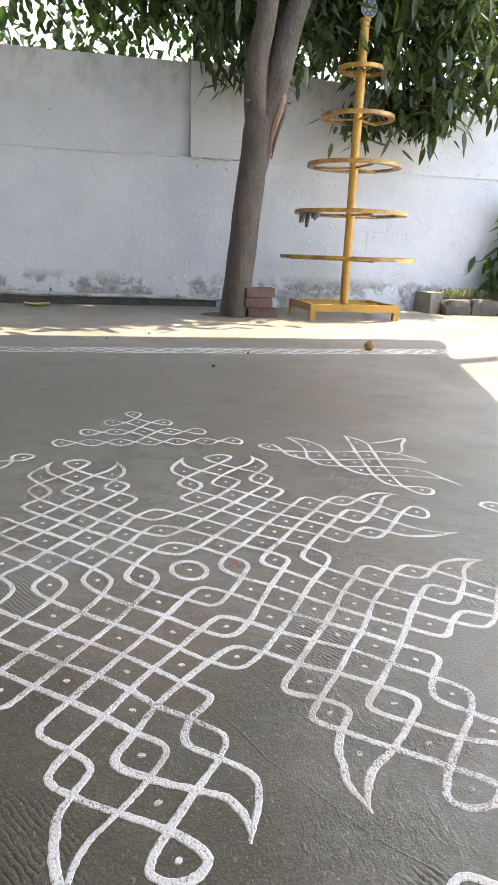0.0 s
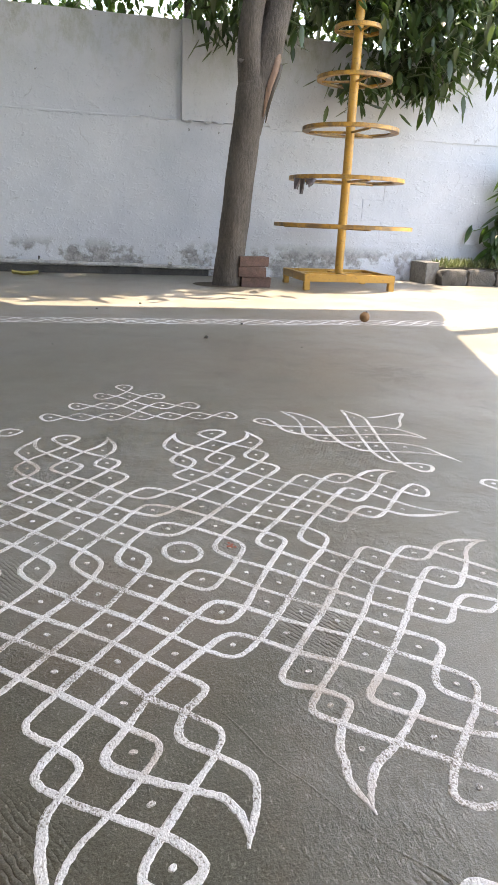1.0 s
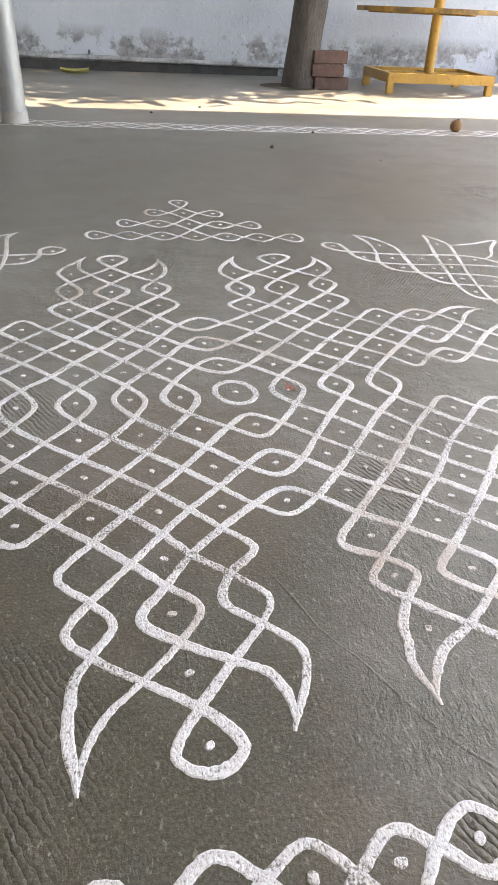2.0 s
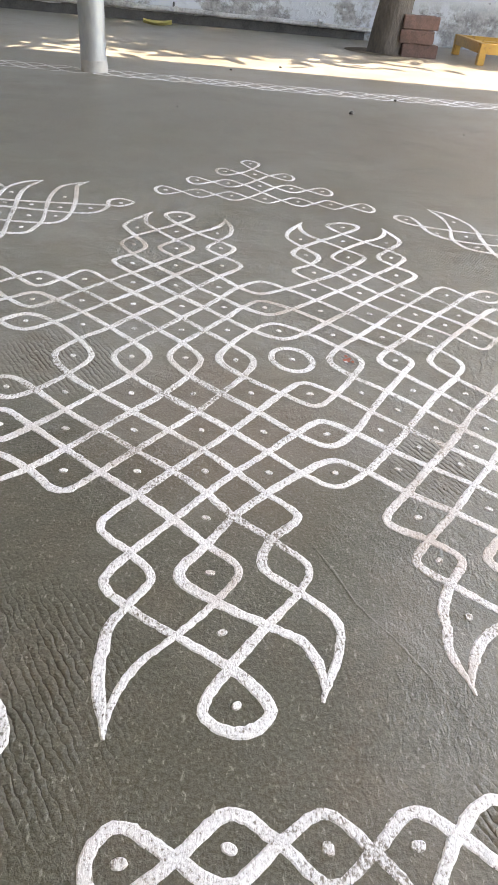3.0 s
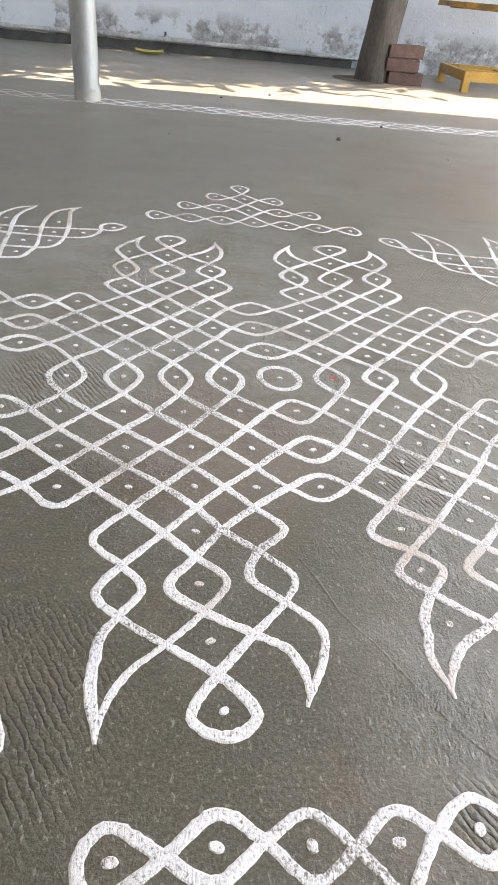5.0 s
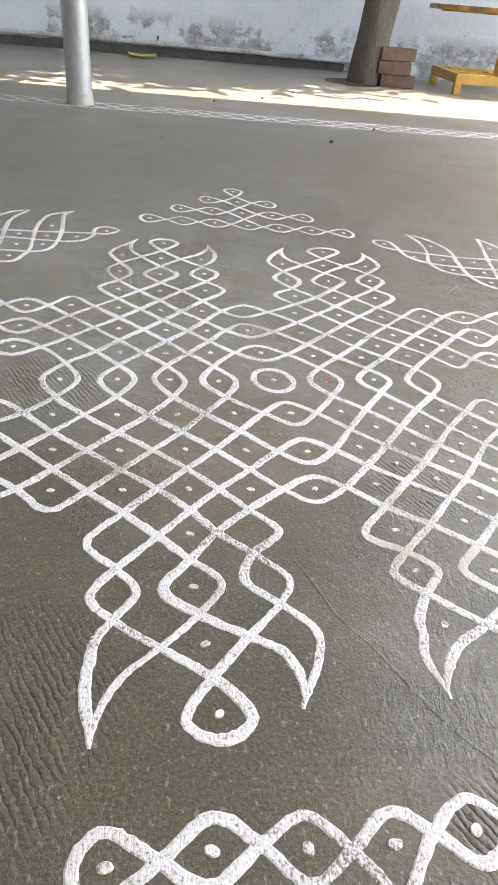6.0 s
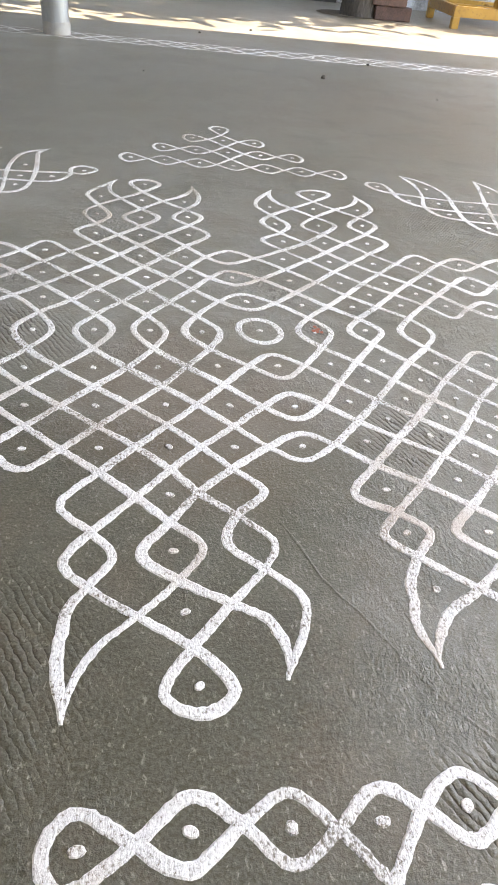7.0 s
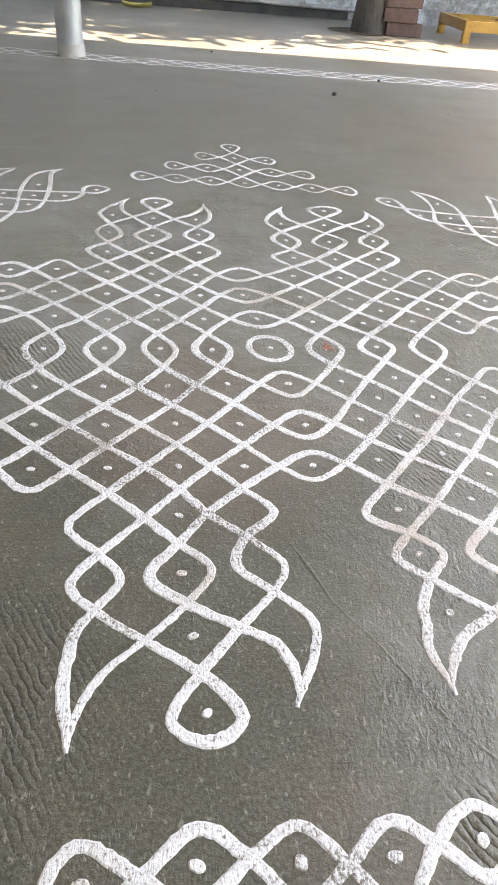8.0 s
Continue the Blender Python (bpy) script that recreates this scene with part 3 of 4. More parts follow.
star = thing("floor_drawing", "white knotted star kolam with horned arms painted on the cement", "kolam", group="kolam drawings")
dots, links = star_knot()
draw(star, loops(dots, links, HORNS), star_place, 0.0081)
bare = {(0, 3), (3, 0), (-3, -4), (-1, -4), (-3, -5), (-1, -5), (-3, -6), (-1, -6), (5, -3)}
for k, d in enumerate(sorted(dots - bare)):
    add_dot(star, star_place(d), 0.0036, k)
for k, d in enumerate(((1.5, -1.5), (2.5, -1.5), (1.5, -2.5), (2.5, -2.5), (3.5, -2.5), (2.5, -3.5), (3.5, -1.5), (2.5, 1.5), (3.5, 1.5))):
    add_dot(star, star_place(d), 0.0034, 500 + k)


def pyramid(place, width, dot_r, label):
    """Rows of one, three, five and seven dots, linked down the middle."""
    e = thing("floor_drawing", label, "kolam", group="kolam drawings")
    d = {(i, -r) for r in range(4) for i in range(-r, r + 1)}
    lk = set()
    for i, j in d:
        if (i + 1, j) in d:
            lk |= {((i, j), (i + 1, j)), ((i + 1, j), (i, j))}
        if i == 0 and (0, j - 1) in d:
            lk |= {((0, j), (0, j - 1)), ((0, j - 1), (0, j))}
    draw(e, loops(d, lk, {}, 0.30 if width < 0.01 else 0.36), place, width)
    for k, q in enumerate(sorted(d)):
        add_dot(e, place(q), dot_r, 900 + k)
    return e


pyramid(lambda q: np.array((0.108 + 0.0755 * q[0] - 0.0095 * q[1], 2.004 + 0.101 * q[1] - 0.0035 * q[0])), 0.0066, 0.0040,
        "small white stepped kolam of looped rows painted on the cement")
def looped_row(q):
    """The bold row was dotted by eye, so its spacing and line wander."""
    i = q[0]
    wander = 0.0035 + 0.006 * math.exp(-(((i + 1.7) / 0.5) ** 2)) - 0.004 * math.exp(-(((i + 0.3) / 0.5) ** 2)) + 0.003 * math.exp(-(((i - 0.6) / 0.4) ** 2))
    return np.array((0.1905 + 0.0615 * i + 0.005 * math.sin(math.pi * (i + 3) / 3), 0.1535 - 0.068 * q[1] + 0.0052 * i + wander))


pyramid(looped_row, 0.0081, 0.0042,
        "bold white looped kolam row painted on the cement")
pyramid(lambda q: np.array((1.045 + 0.075 * q[1], 0.93 + 0.0765 * q[0])), 0.0080, 0.0045,
        "white looped side kolam painted on the cement")

# a corner piece: a lattice of two bands with three horns and two looped ends
STEEP_BAND = [(0.517, 1.716), (0.560, 1.680), (0.592, 1.610), (0.589, 1.520), (0.592, 1.440), (0.622, 1.388), (0.680, 1.372), (0.745, 1.358), (0.796, 1.331)]
STEEP_BAND_OUT = [(0.517, 1.716), (0.536, 1.655), (0.536, 1.585), (0.524, 1.520), (0.540, 1.470), (0.590, 1.448), (0.660, 1.440), (0.730, 1.425), (0.778, 1.392), (0.800, 1.336), (0.821, 1.285)]
HORNED_BAND = [(0.691, 1.715), (0.688, 1.670), (0.666, 1.550), (0.651, 1.445), (0.643, 1.375), (0.650, 1.318), (0.680, 1.296), (0.715, 1.290), (0.737, 1.270), (0.722, 1.243), (0.697, 1.250), (0.680, 1.300), (0.684, 1.365), (0.697, 1.460), (0.715, 1.555), (0.727, 1.645), (0.691, 1.715)]
SIDE_FLAG = [(0.727, 1.630), (0.790, 1.644), (0.856, 1.668), (0.822, 1.610), (0.800, 1.560), (0.770, 1.530)]
FLAT_BAND = [(0.819, 1.447), (0.775, 1.483), (0.690, 1.496), (0.600, 1.498), (0.520, 1.514), (0.482, 1.552), (0.473, 1.605), (0.462, 1.645), (0.436, 1.652), (0.425, 1.632), (0.450, 1.598), (0.520, 1.577), (0.620, 1.563), (0.710, 1.560), (0.770, 1.535), (0.805, 1.487), (0.819, 1.447)]
CORNER = [STEEP_BAND, STEEP_BAND_OUT, HORNED_BAND, SIDE_FLAG, FLAT_BAND]
CORNER_DOTS = [(0.447, 1.626), (0.498, 1.547), (0.557, 1.632), (0.560, 1.540), (0.628, 1.536), (0.565, 1.478), (0.630, 1.472), (0.700, 1.640), (0.690, 1.528), (0.672, 1.478), (0.745, 1.525), (0.625, 1.415), (0.668, 1.410), (0.735, 1.395), (0.665, 1.335), (0.712, 1.268)]


def corner_piece(place, width, label, runs=CORNER, marks=CORNER_DOTS):
    e = thing("floor_drawing", label, "kolam", group="kolam drawings")
    for k, run in enumerate(runs):
        add_line(e, glide([place(p) for p in run], 0.004), width, False, 40 + k, ((0, 8), (1, 8)))
    for k, p in enumerate(marks):
        add_dot(e, place(p), 0.0042, 700 + k)
    return e


corner_piece(lambda p: np.array(p), 0.0078, "white latticed corner kolam with horned ends painted on cement")

# its partner across the axis was drawn by a looser hand: leaning horns over three level bands
LOOSE_HORN = [(-0.51, 1.440), (-0.45, 1.440), (-0.390, 1.439), (-0.326, 1.437), (-0.285, 1.441), (-0.266, 1.463), (-0.261, 1.506), (-0.264, 1.562), (-0.272, 1.620), (-0.283, 1.692), (-0.266, 1.731)]
LOOSE_HORN_BACK = [(-0.266, 1.731), (-0.314, 1.685), (-0.323, 1.618), (-0.317, 1.548), (-0.304, 1.460), (-0.308, 1.409), (-0.321, 1.378), (-0.371, 1.373), (-0.44, 1.380), (-0.52, 1.370)]
SECOND_HORN = [(-0.365, 1.716), (-0.386, 1.652), (-0.385, 1.589), (-0.376, 1.532), (-0.368, 1.469), (-0.361, 1.413), (-0.354, 1.358), (-0.368, 1.318), (-0.40, 1.30)]
SECOND_HORN_BACK = [(-0.365, 1.716), (-0.403, 1.691), (-0.425, 1.640), (-0.425, 1.580), (-0.415, 1.500), (-0.408, 1.420), (-0.405, 1.340), (-0.40, 1.30)]
LOOPED_BAND = [(-0.53, 1.575), (-0.48, 1.566), (-0.426, 1.562), (-0.369, 1.561), (-0.265, 1.568), (-0.196, 1.574), (-0.170, 1.574), (-0.149, 1.604), (-0.177, 1.624), (-0.199, 1.606), (-0.197, 1.560), (-0.211, 1.526), (-0.242, 1.511), (-0.299, 1.511), (-0.356, 1.515), (-0.414, 1.519), (-0.50, 1.515)]
OUTER_WISP = [(-0.56, 1.70), (-0.50, 1.698), (-0.460, 1.675), (-0.425, 1.640)]
LOOSE = [LOOSE_HORN, LOOSE_HORN_BACK, SECOND_HORN, SECOND_HORN_BACK, LOOPED_BAND, OUTER_WISP]
LOOSE_DOTS = [(-0.407, 1.612), (-0.400, 1.541), (-0.393, 1.480), (-0.293, 1.606), (-0.347, 1.540), (-0.288, 1.536), (-0.228, 1.544), (-0.335, 1.474), (-0.285, 1.482), (-0.332, 1.407), (-0.173, 1.593)]
corner_piece(lambda p: np.array(p), 0.0086, "white latticed corner kolam with leaning horns painted on cement", LOOSE, LOOSE_DOTS)
corner_piece(lambda p: np.array((0.340 - p[0], 2.055 - p[1])), 0.0092, "bold white corner kolam with looped end painted on cement")

# the long plaited border in front of the sunlit strip
border = thing("floor_drawing", "long white plaited border line painted along the porch edge", "kolam", group="kolam drawings")
for s in range(4):
    run = []
    for k in range(0, 1401):
        x = -3.2 + k * 0.005
        run.append((x, 3.318 - 0.03 * x + 0.012 * x * x + 0.078 * math.sin(2 * math.pi * x / 0.40 + s * math.pi / 2 + 0.5 * noise.noise(Vector((x * 0.8, s, 0)))) + 0.008 * noise.noise(Vector((x * 3, s, 2)))))
    add_line(border, run, 0.0128, False, 80 + s)
for k in range(60):
    x = -3.1 + k * 0.113
    add_dot(border, (x, 3.318 - 0.03 * x + 0.012 * x * x), 0.006, 1300 + k)


# ---- wall foot ----
# low dark strip between the pipe and the floor
skirt = part("baseboard", rough_slab(-7, 1.02, WALL_Y - 0.016, WALL_Y + 0.05, 0.0, 0.062, 120, 2, 0.006), DARKBASE)
tagged(skirt, "dark strip along the wall foot below the pipe", "skirting", kind="structure")
line = [(-7 + 0.1 * k, WALL_Y - 0.028, 0.088 + 0.006 * noise.noise(Vector((k * 0.35, 0, 4))) - 0.022 * max(0, (k - 66) / 16)) for k in range(83)]
pipe = thing("water_pipe", "old grey water pipe with flaking whitewash along the wall foot", "pipe")
part("pipe", tube(line, [0.016] * len(line), 10, 0.2), PIPE, pipe, smooth=True)
for x in (-1.7, -0.41, 0.66):
    part("clamp", tube([(x, WALL_Y - 0.028, 0.088), (x + 0.03, WALL_Y - 0.028, 0.088)], [0.024, 0.024], 10, 0.3), PIPE, pipe, smooth=True)
part("tap", tube([(-0.41, WALL_Y - 0.03, 0.10), (-0.41, WALL_Y - 0.03, 0.135)], [0.009, 0.007], 8), DARKBASE, pipe)


# ---- yellow plant stand ----
stand = thing("plant_stand", "yellow-painted steel stand with five tiered rings on one pole", "plant stand", (1.985, 5.23, 0))
stand.scale = (1.018, 1.018, 1.018)
part("pole", tube([(0, 0.02, 0.09), (0, 0.02, 2.10), (0, 0.02, 2.125)], [0.034, 0.034, 0.034], 28), YELLOW, stand, smooth=True)
part("cap", tube([(0, 0.02, 2.125), (0, 0.02, 2.14), (0, 0.02, 2.15)], [0.042, 0.042, 0.03], 28), YELLOW, stand, smooth=True)


def ring(radius, z):
    """A flat ring shelf with a turned-up rim."""
    profile = [(radius - 0.17 * radius, z - 0.004), (radius, z - 0.006), (radius, z + 0.021), (radius - 0.006, z + 0.021), (radius - 0.007, z + 0.002), (radius - 0.17 * radius, z + 0.002)]
    bm, sides, rows = bmesh.new(), 72, []
    for a in range(sides):
        t = 2 * math.pi * a / sides
        rows.append([bm.verts.new((r * math.cos(t), 0.02 + r * math.sin(t), zz)) for r, zz in profile])
    for a in range(sides):
        p, q = rows[a], rows[(a + 1) % sides]
        for k in range(len(profile)):
            m = (k + 1) % len(profile)
            bm.faces.new((p[k], q[k], q[m], p[m]))
    return bm


for radius, z in ((0.540, 0.452), (0.442, 0.791), (0.362, 1.138), (0.277, 1.478), (0.176, 1.802)):
    shelf = part("ring_shelf", ring(radius, z), DIRTY_YELLOW, stand)
    for a in (35, 155, 275):
        d = Vector((math.cos(radians(a)), math.sin(radians(a)), 0))
        o = Vector((0, 0.02, z - 0.006))
        part("spoke", tube([o + d * 0.03, o + d * (radius * 0.86)], [0.009, 0.009], 8), DIRTY_YELLOW, shelf)
X0, X1, Y0, Y1 = -0.395, 0.330, -0.335, 0.270
for x0, y0, x1, y1 in ((X0, Y0, X1, Y0 + 0.04), (X0, Y1 - 0.04, X1, Y1), (X0, Y0 + 0.041, X0 + 0.04, Y1 - 0.041), (X1 - 0.04, Y0 + 0.041, X1, Y1 - 0.041)):
    part("base_rail", box(x0, y0, 0.062, x1, y1, 0.118, 0.003), YELLOW, stand)
part("cross_bar", box(X0 + 0.041, 0.0, 0.08, X1 - 0.041, 0.04, 0.108, 0.003), YELLOW, stand)
part("cross_bar", box(-0.02, Y0 + 0.041, 0.08, 0.02, -0.001, 0.106, 0.003), YELLOW, stand)
part("cross_bar", box(-0.02, 0.041, 0.08, 0.02, Y1 - 0.041, 0.106, 0.003), YELLOW, stand)
for x in (X0, X1 - 0.045):
    for y in (Y0, Y1 - 0.045):
        part("leg", box(x, y + 0.001, 0.0, x + 0.045, y + 0.044, 0.0615, 0.003), YELLOW, stand)

dial = thing("ornament_disc", "round dark blue ornament with pale dots on the stand's pole", "ornament", (2.005, 5.25, 2.189))


def disc(r0, r1, thick, z, y=0.0, x=0.0, sides=28):
    bm = bmesh.new()
    rows = []
    for a in range(sides):
        t = 2 * math.pi * a / sides
        rows.append([bm.verts.new((x + r * math.cos(t), yy, z + r * math.sin(t))) for r, yy in ((r0, y - thick), (r1, y - thick), (r1, y), (r0, y))])
    for a in range(sides):
        p, q = rows[a], rows[(a + 1) % sides]
        for k in range(4):
            bm.faces.new((p[k], q[k], q[(k + 1) % 4], p[(k + 1) % 4]))
    return bm


part("plate", disc(0.001, 0.062, 0.010, 0.062), BLUE, dial)
part("rim", disc(0.056, 0.064, 0.016, 0.062, 0.003), PALE, dial, "pale rim")
part("boss", disc(0.001, 0.016, 0.016, 0.055, 0.001), PALE, dial, "pale boss")
for a in range(7):
    t = radians(a * 51.4)
    part("bead", disc(0.001, 0.008, 0.014, 0.062 + 0.04 * math.sin(t), 0.0, 0.04 * math.cos(t), 10), PALE, dial)

rag = thing("rag", "dark torn rag hanging from a ring of the stand", "rag", (1.517, 5.12, 0.815))
for x0, w, h, off in ((0.0, 0.055, 0.115, 0.0), (0.05, 0.045, 0.15, 0.008), (0.09, 0.085, 0.075, -0.006)):
    bm = bmesh.new()
    g = {}
    for i in range(7):
        for k in range(9):
            u, v = i / 6, k / 8
            x = x0 + w * (u * (1 - 0.45 * v) + 0.1 * math.sin(3 * v))
            z = -h * v * (0.75 + 0.35 * noise.noise(Vector((u * 3, x0 * 40, 1)))) - 0.012
            y = off + 0.012 * math.sin(u * 6 + v * 3) - 0.02 * v
            g[i, k] = bm.verts.new((x, y, z)), bm.verts.new((x, y + 0.004, z))
    for i in range(6):
        for k in range(8):
            for s in (0, 1):
                bm.faces.new((g[i, k][s], g[i + 1, k][s], g[i + 1, k + 1][s], g[i, k + 1][s]))
    part("flap", bm, RAG, rag, smooth=True)

# ---- bricks beside the tree ----
stack = [(1.235, 5.075, 0.0, 4, 0.235), (1.205, 5.06, 0.0765, -3, 0.215), (1.212, 5.07, 0.153, 6, 0.232)]
for k, (x, y, z, turn, lng) in enumerate(stack):
    bm = box(-lng / 2, -0.054, 0.0, lng / 2, 0.054, 0.074)
    bmesh.ops.subdivide_edges(bm, edges=bm.edges[:], cuts=5, use_grid_fill=True)
    for v in bm.verts:
        d = noise.noise(v.co * 30 + Vector((k * 7, 0, 0))) * 0.0035
        v.co += Vector((d * (1 if v.co.x > 0 else -1), d * (1 if v.co.y > 0 else -1), 0 if v.co.z in (0.0, 0.074) else d))
    bmesh.ops.bevel(bm, geom=[e for e in bm.edges if e.calc_face_angle(0) > 1.0], offset=0.004, segments=1, affect="EDGES")
    b = part("brick", bm, BRICK)
    b.matrix_basis = pose(x, y, z, 0, 0, turn)
    tagged(b, "chipped red clay brick in a stack by the tree trunk", "brick", "bricks in the stack")


# ---- trees ----
def leaf_cloud(anchors, per, length, width, seed, droop=0.8, spread=0.10):
    """Long pointed leaves hanging in bunches round each anchor."""
    rng = np.random.default_rng(seed)
    n = len(anchors) * per
    at = np.repeat(np.array(anchors, float), per, 0) + rng.normal(0, spread, (n, 3)) * (1, 1, 0.7)
    turn = rng.uniform(0, 2 * np.pi, n)
    dip = np.clip(rng.normal(droop, 0.45, n), -1.3, 1.45)
    ahead = np.stack([np.cos(turn) * np.cos(dip), np.sin(turn) * np.cos(dip), -np.sin(dip)], 1)
    side = np.stack([-np.sin(turn), np.cos(turn), rng.normal(0, 0.35, n)], 1)
    side /= np.linalg.norm(side, axis=1)[:, None]
    up = np.cross(side, ahead)
    size = length * rng.uniform(0.6, 1.2, n)
    verts, faces = [], []
    rows = ((0.0, 0.10), (0.22, 0.85), (0.5, 1.0), (0.78, 0.62), (1.0, 0.03))
    block = []
    for u, w in rows:
        mid = at + ahead * (size * u)[:, None] - np.array((0, 0, 1.0)) * (size * 0.16 * u * u)[:, None]
        half = (width * size / length * 0.5 * w)[:, None]
        lift = up * (half * 0.22)
        block += [mid - side * half + lift, mid, mid + side * half + lift]
    v = np.stack(block, 1).reshape(-1, 3)
    base = []
    for r in range(len(rows) - 1):
        for s in (0, 1):
            base.append((3 * r + s, 3 * r + s + 1, 3 * r + s + 4, 3 * r + s + 3))
    base = np.array(base)
    f = (base[None] + (np.arange(n) * 3 * len(rows))[:, None, None]).reshape(-1, 4)
    return v, f.tolist()


def crown(parent, anchors, per, length, width, seed, mat, droop=0.8, spread=0.1, name="leaves"):
    v, f = leaf_cloud(anchors, per, length, width, seed, droop, spread)
    ob = new(name, mesh_of(name, v, f, mat, True))
    ob.parent = parent
    return tagged(ob, kind="stuff")


rng = random.Random(5)
tree = thing("mango_tree", "mango tree with a leaning grey trunk and drooping leaves", "tree")
trunk_line = [(1.035, 5.14, -0.02), (1.04, 5.135, 0.05), (1.055, 5.12, 0.25), (1.078, 5.11, 0.5), (1.103, 5.10, 0.8), (1.128, 5.09, 1.05), (1.148, 5.08, 1.25), (1.17, 5.07, 1.42), (1.20, 5.07, 1.56)]
trunk_run = glide(trunk_line, 0.05)
count = len(trunk_run)
trunk_radii = [(0.122 - 0.013 * min(1, k / 6) - 0.008 * k / 34 + 0.022 * max(0, (k - 25) / 9)) * np.interp(count - 1 - k, [0, 1, 2, 3, 4], [0.25, 0.55, 0.78, 0.93, 1.0]) for k in range(count)]
part("trunk", tube(trunk_run, trunk_radii, 28, 0.09), BARK, tree, smooth=True)
limbs = [
    ([(1.150, 5.07, 1.40), (1.125, 5.06, 1.60), (1.135, 5.05, 1.80), (1.185, 5.04, 2.10), (1.22, 5.0, 2.6), (1.1, 4.9, 3.3)], [0.088, 0.080, 0.072, 0.068, 0.06, 0.04]),
    ([(1.160, 5.09, 1.08), (1.195, 5.08, 1.28), (1.255, 5.08, 1.50), (1.290, 5.09, 1.68), (1.325, 5.10, 1.86), (1.390, 5.10, 2.08), (1.55, 5.15, 2.5), (1.9, 5.2, 3.1)], [0.080, 0.095, 0.100, 0.084, 0.072, 0.066, 0.055, 0.035]),
    ([(1.45, 5.12, 2.28), (1.9, 5.35, 2.45), (2.4, 5.45, 2.42), (2.9, 5.5, 2.25)], [0.04, 0.03, 0.022, 0.012]),
    ([(1.9, 5.35, 2.45), (2.2, 5.55, 2.2), (2.35, 5.58, 1.9), (2.42, 5.55, 1.65)], [0.025, 0.016, 0.011, 0.006]),
    ([(2.4, 5.45, 2.42), (2.65, 5.5, 2.1), (2.78, 5.5, 1.8), (2.84, 5.48, 1.55)], [0.02, 0.014, 0.009, 0.005]),
    ([(1.18, 5.04, 2.15), (0.7, 5.3, 2.5), (0.1, 5.4, 2.8), (-0.7, 5.2, 3.0)], [0.045, 0.035, 0.025, 0.012]),
]
for pts, rad in limbs:
    run = glide(pts, 0.06)
    radii = np.interp(np.linspace(0, 1, len(run)), np.linspace(0, 1, len(rad)), rad)
    part("limb", tube(run, list(radii), 18, 0.10), BARK, tree, smooth=True)
part("knot", tube([(1.06, 5.0, 1.50), (1.04, 5.0, 1.52)], [0.03, 0.012], 10, 0.2), BARK, tree, smooth=True)
scar = [(1.325, 5.030, 1.61), (1.318, 5.010, 1.55), (1.300, 4.992, 1.47), (1.272, 4.990, 1.39), (1.250, 5.000, 1.29), (1.232, 5.008, 1.18)]
part("scar", tube(glide(scar, 0.03), list(np.interp(np.linspace(0, 1, len(glide(scar, 0.03))), [0, 0.2, 0.7, 1], [0.010, 0.023, 0.017, 0.004])), 12, 0.5), HEARTWOOD, tree, "bare pinkish wood where bark was torn", smooth=True)

# a dark edge that follows the scar
scar_edge = [Vector(p) + Vector((0.022, 0.010, -0.035)) for p in scar[1:]]
part("scar_edge", tube(glide(scar_edge, 0.03), list(np.interp(np.linspace(0, 1, len(glide(scar_edge, 0.03))), [0, 0.3, 1], [0.020, 0.018, 0.004])), 12, 0.4), DARK, tree, "dark edge along the torn bark", smooth=True)

# leaves that hang over the wall beside the stand, then the crown over the yard, mostly unseen
hang = []
while len(hang) < 150:
    x = rng.uniform(1.75, 3.45)
    low = 2.10 if x < 2.05 else 1.86 if x < 2.3 else 1.68 if x < 2.9 else 1.90
    if x < 2.9 or rng.random() < 0.6:
        hang.append((x, rng.uniform(5.25, 5.72), rng.uniform(low, 2.75)))
for x, z in ((2.08, 1.56), (2.16, 1.50), (2.26, 1.56), (2.62, 1.60), (2.72, 1.56), (2.79, 1.52), (2.55, 1.66), (2.86, 1.64), (3.1, 1.80), (3.25, 1.78), (3.4, 1.85)):
    hang += [(x, 5.55, z), (x + 0.04, 5.60, z + 0.09)]
crown(tree, hang, 22, 0.140, 0.046, 11, LEAF, 0.62, 0.10)
near = [(rng.uniform(0.85, 1.75), rng.uniform(5.2, 5.75), rng.uniform(2.08, 2.8)) for _ in range(46)]
near += [(1.02, 5.55, 1.86), (1.08, 5.6, 1.84), (1.44, 5.35, 1.80), (1.40, 5.4, 1.92)]
crown(tree, near, 20, 0.140, 0.046, 12, LEAF, 0.70, 0.095)
# overhead leaves out of view; their edge and density shape the shade below
top = []
while len(top) < 1200:
    x, y, z = rng.uniform(-6.0, 4.8), rng.uniform(3.9, 7.6), rng.uniform(2.75, 4.4)
    front = 4.62 - 0.33 * max(0.0, min(1.0, 0.9 - x)) if x < 1.7 else 5.2
    if x > 3.1 and y < 6.4:
        continue
    if y - front > 0.25 * noise.noise(Vector((x * 1.7, z, 0))) and noise.noise(Vector((x, y, z)) * 0.9) > -0.42:
        top.append((x, y, z))
# more unseen leaves, added to shade the left end of the sunlit strip
top += [(rng.uniform(-2.5, -0.15), rng.uniform(3.95, 5.7), rng.uniform(2.85, 3.3)) for _ in range(130)]
crown(tree, top, 17, 0.25, 0.080, 13, LEAF, 0.6, 0.17)

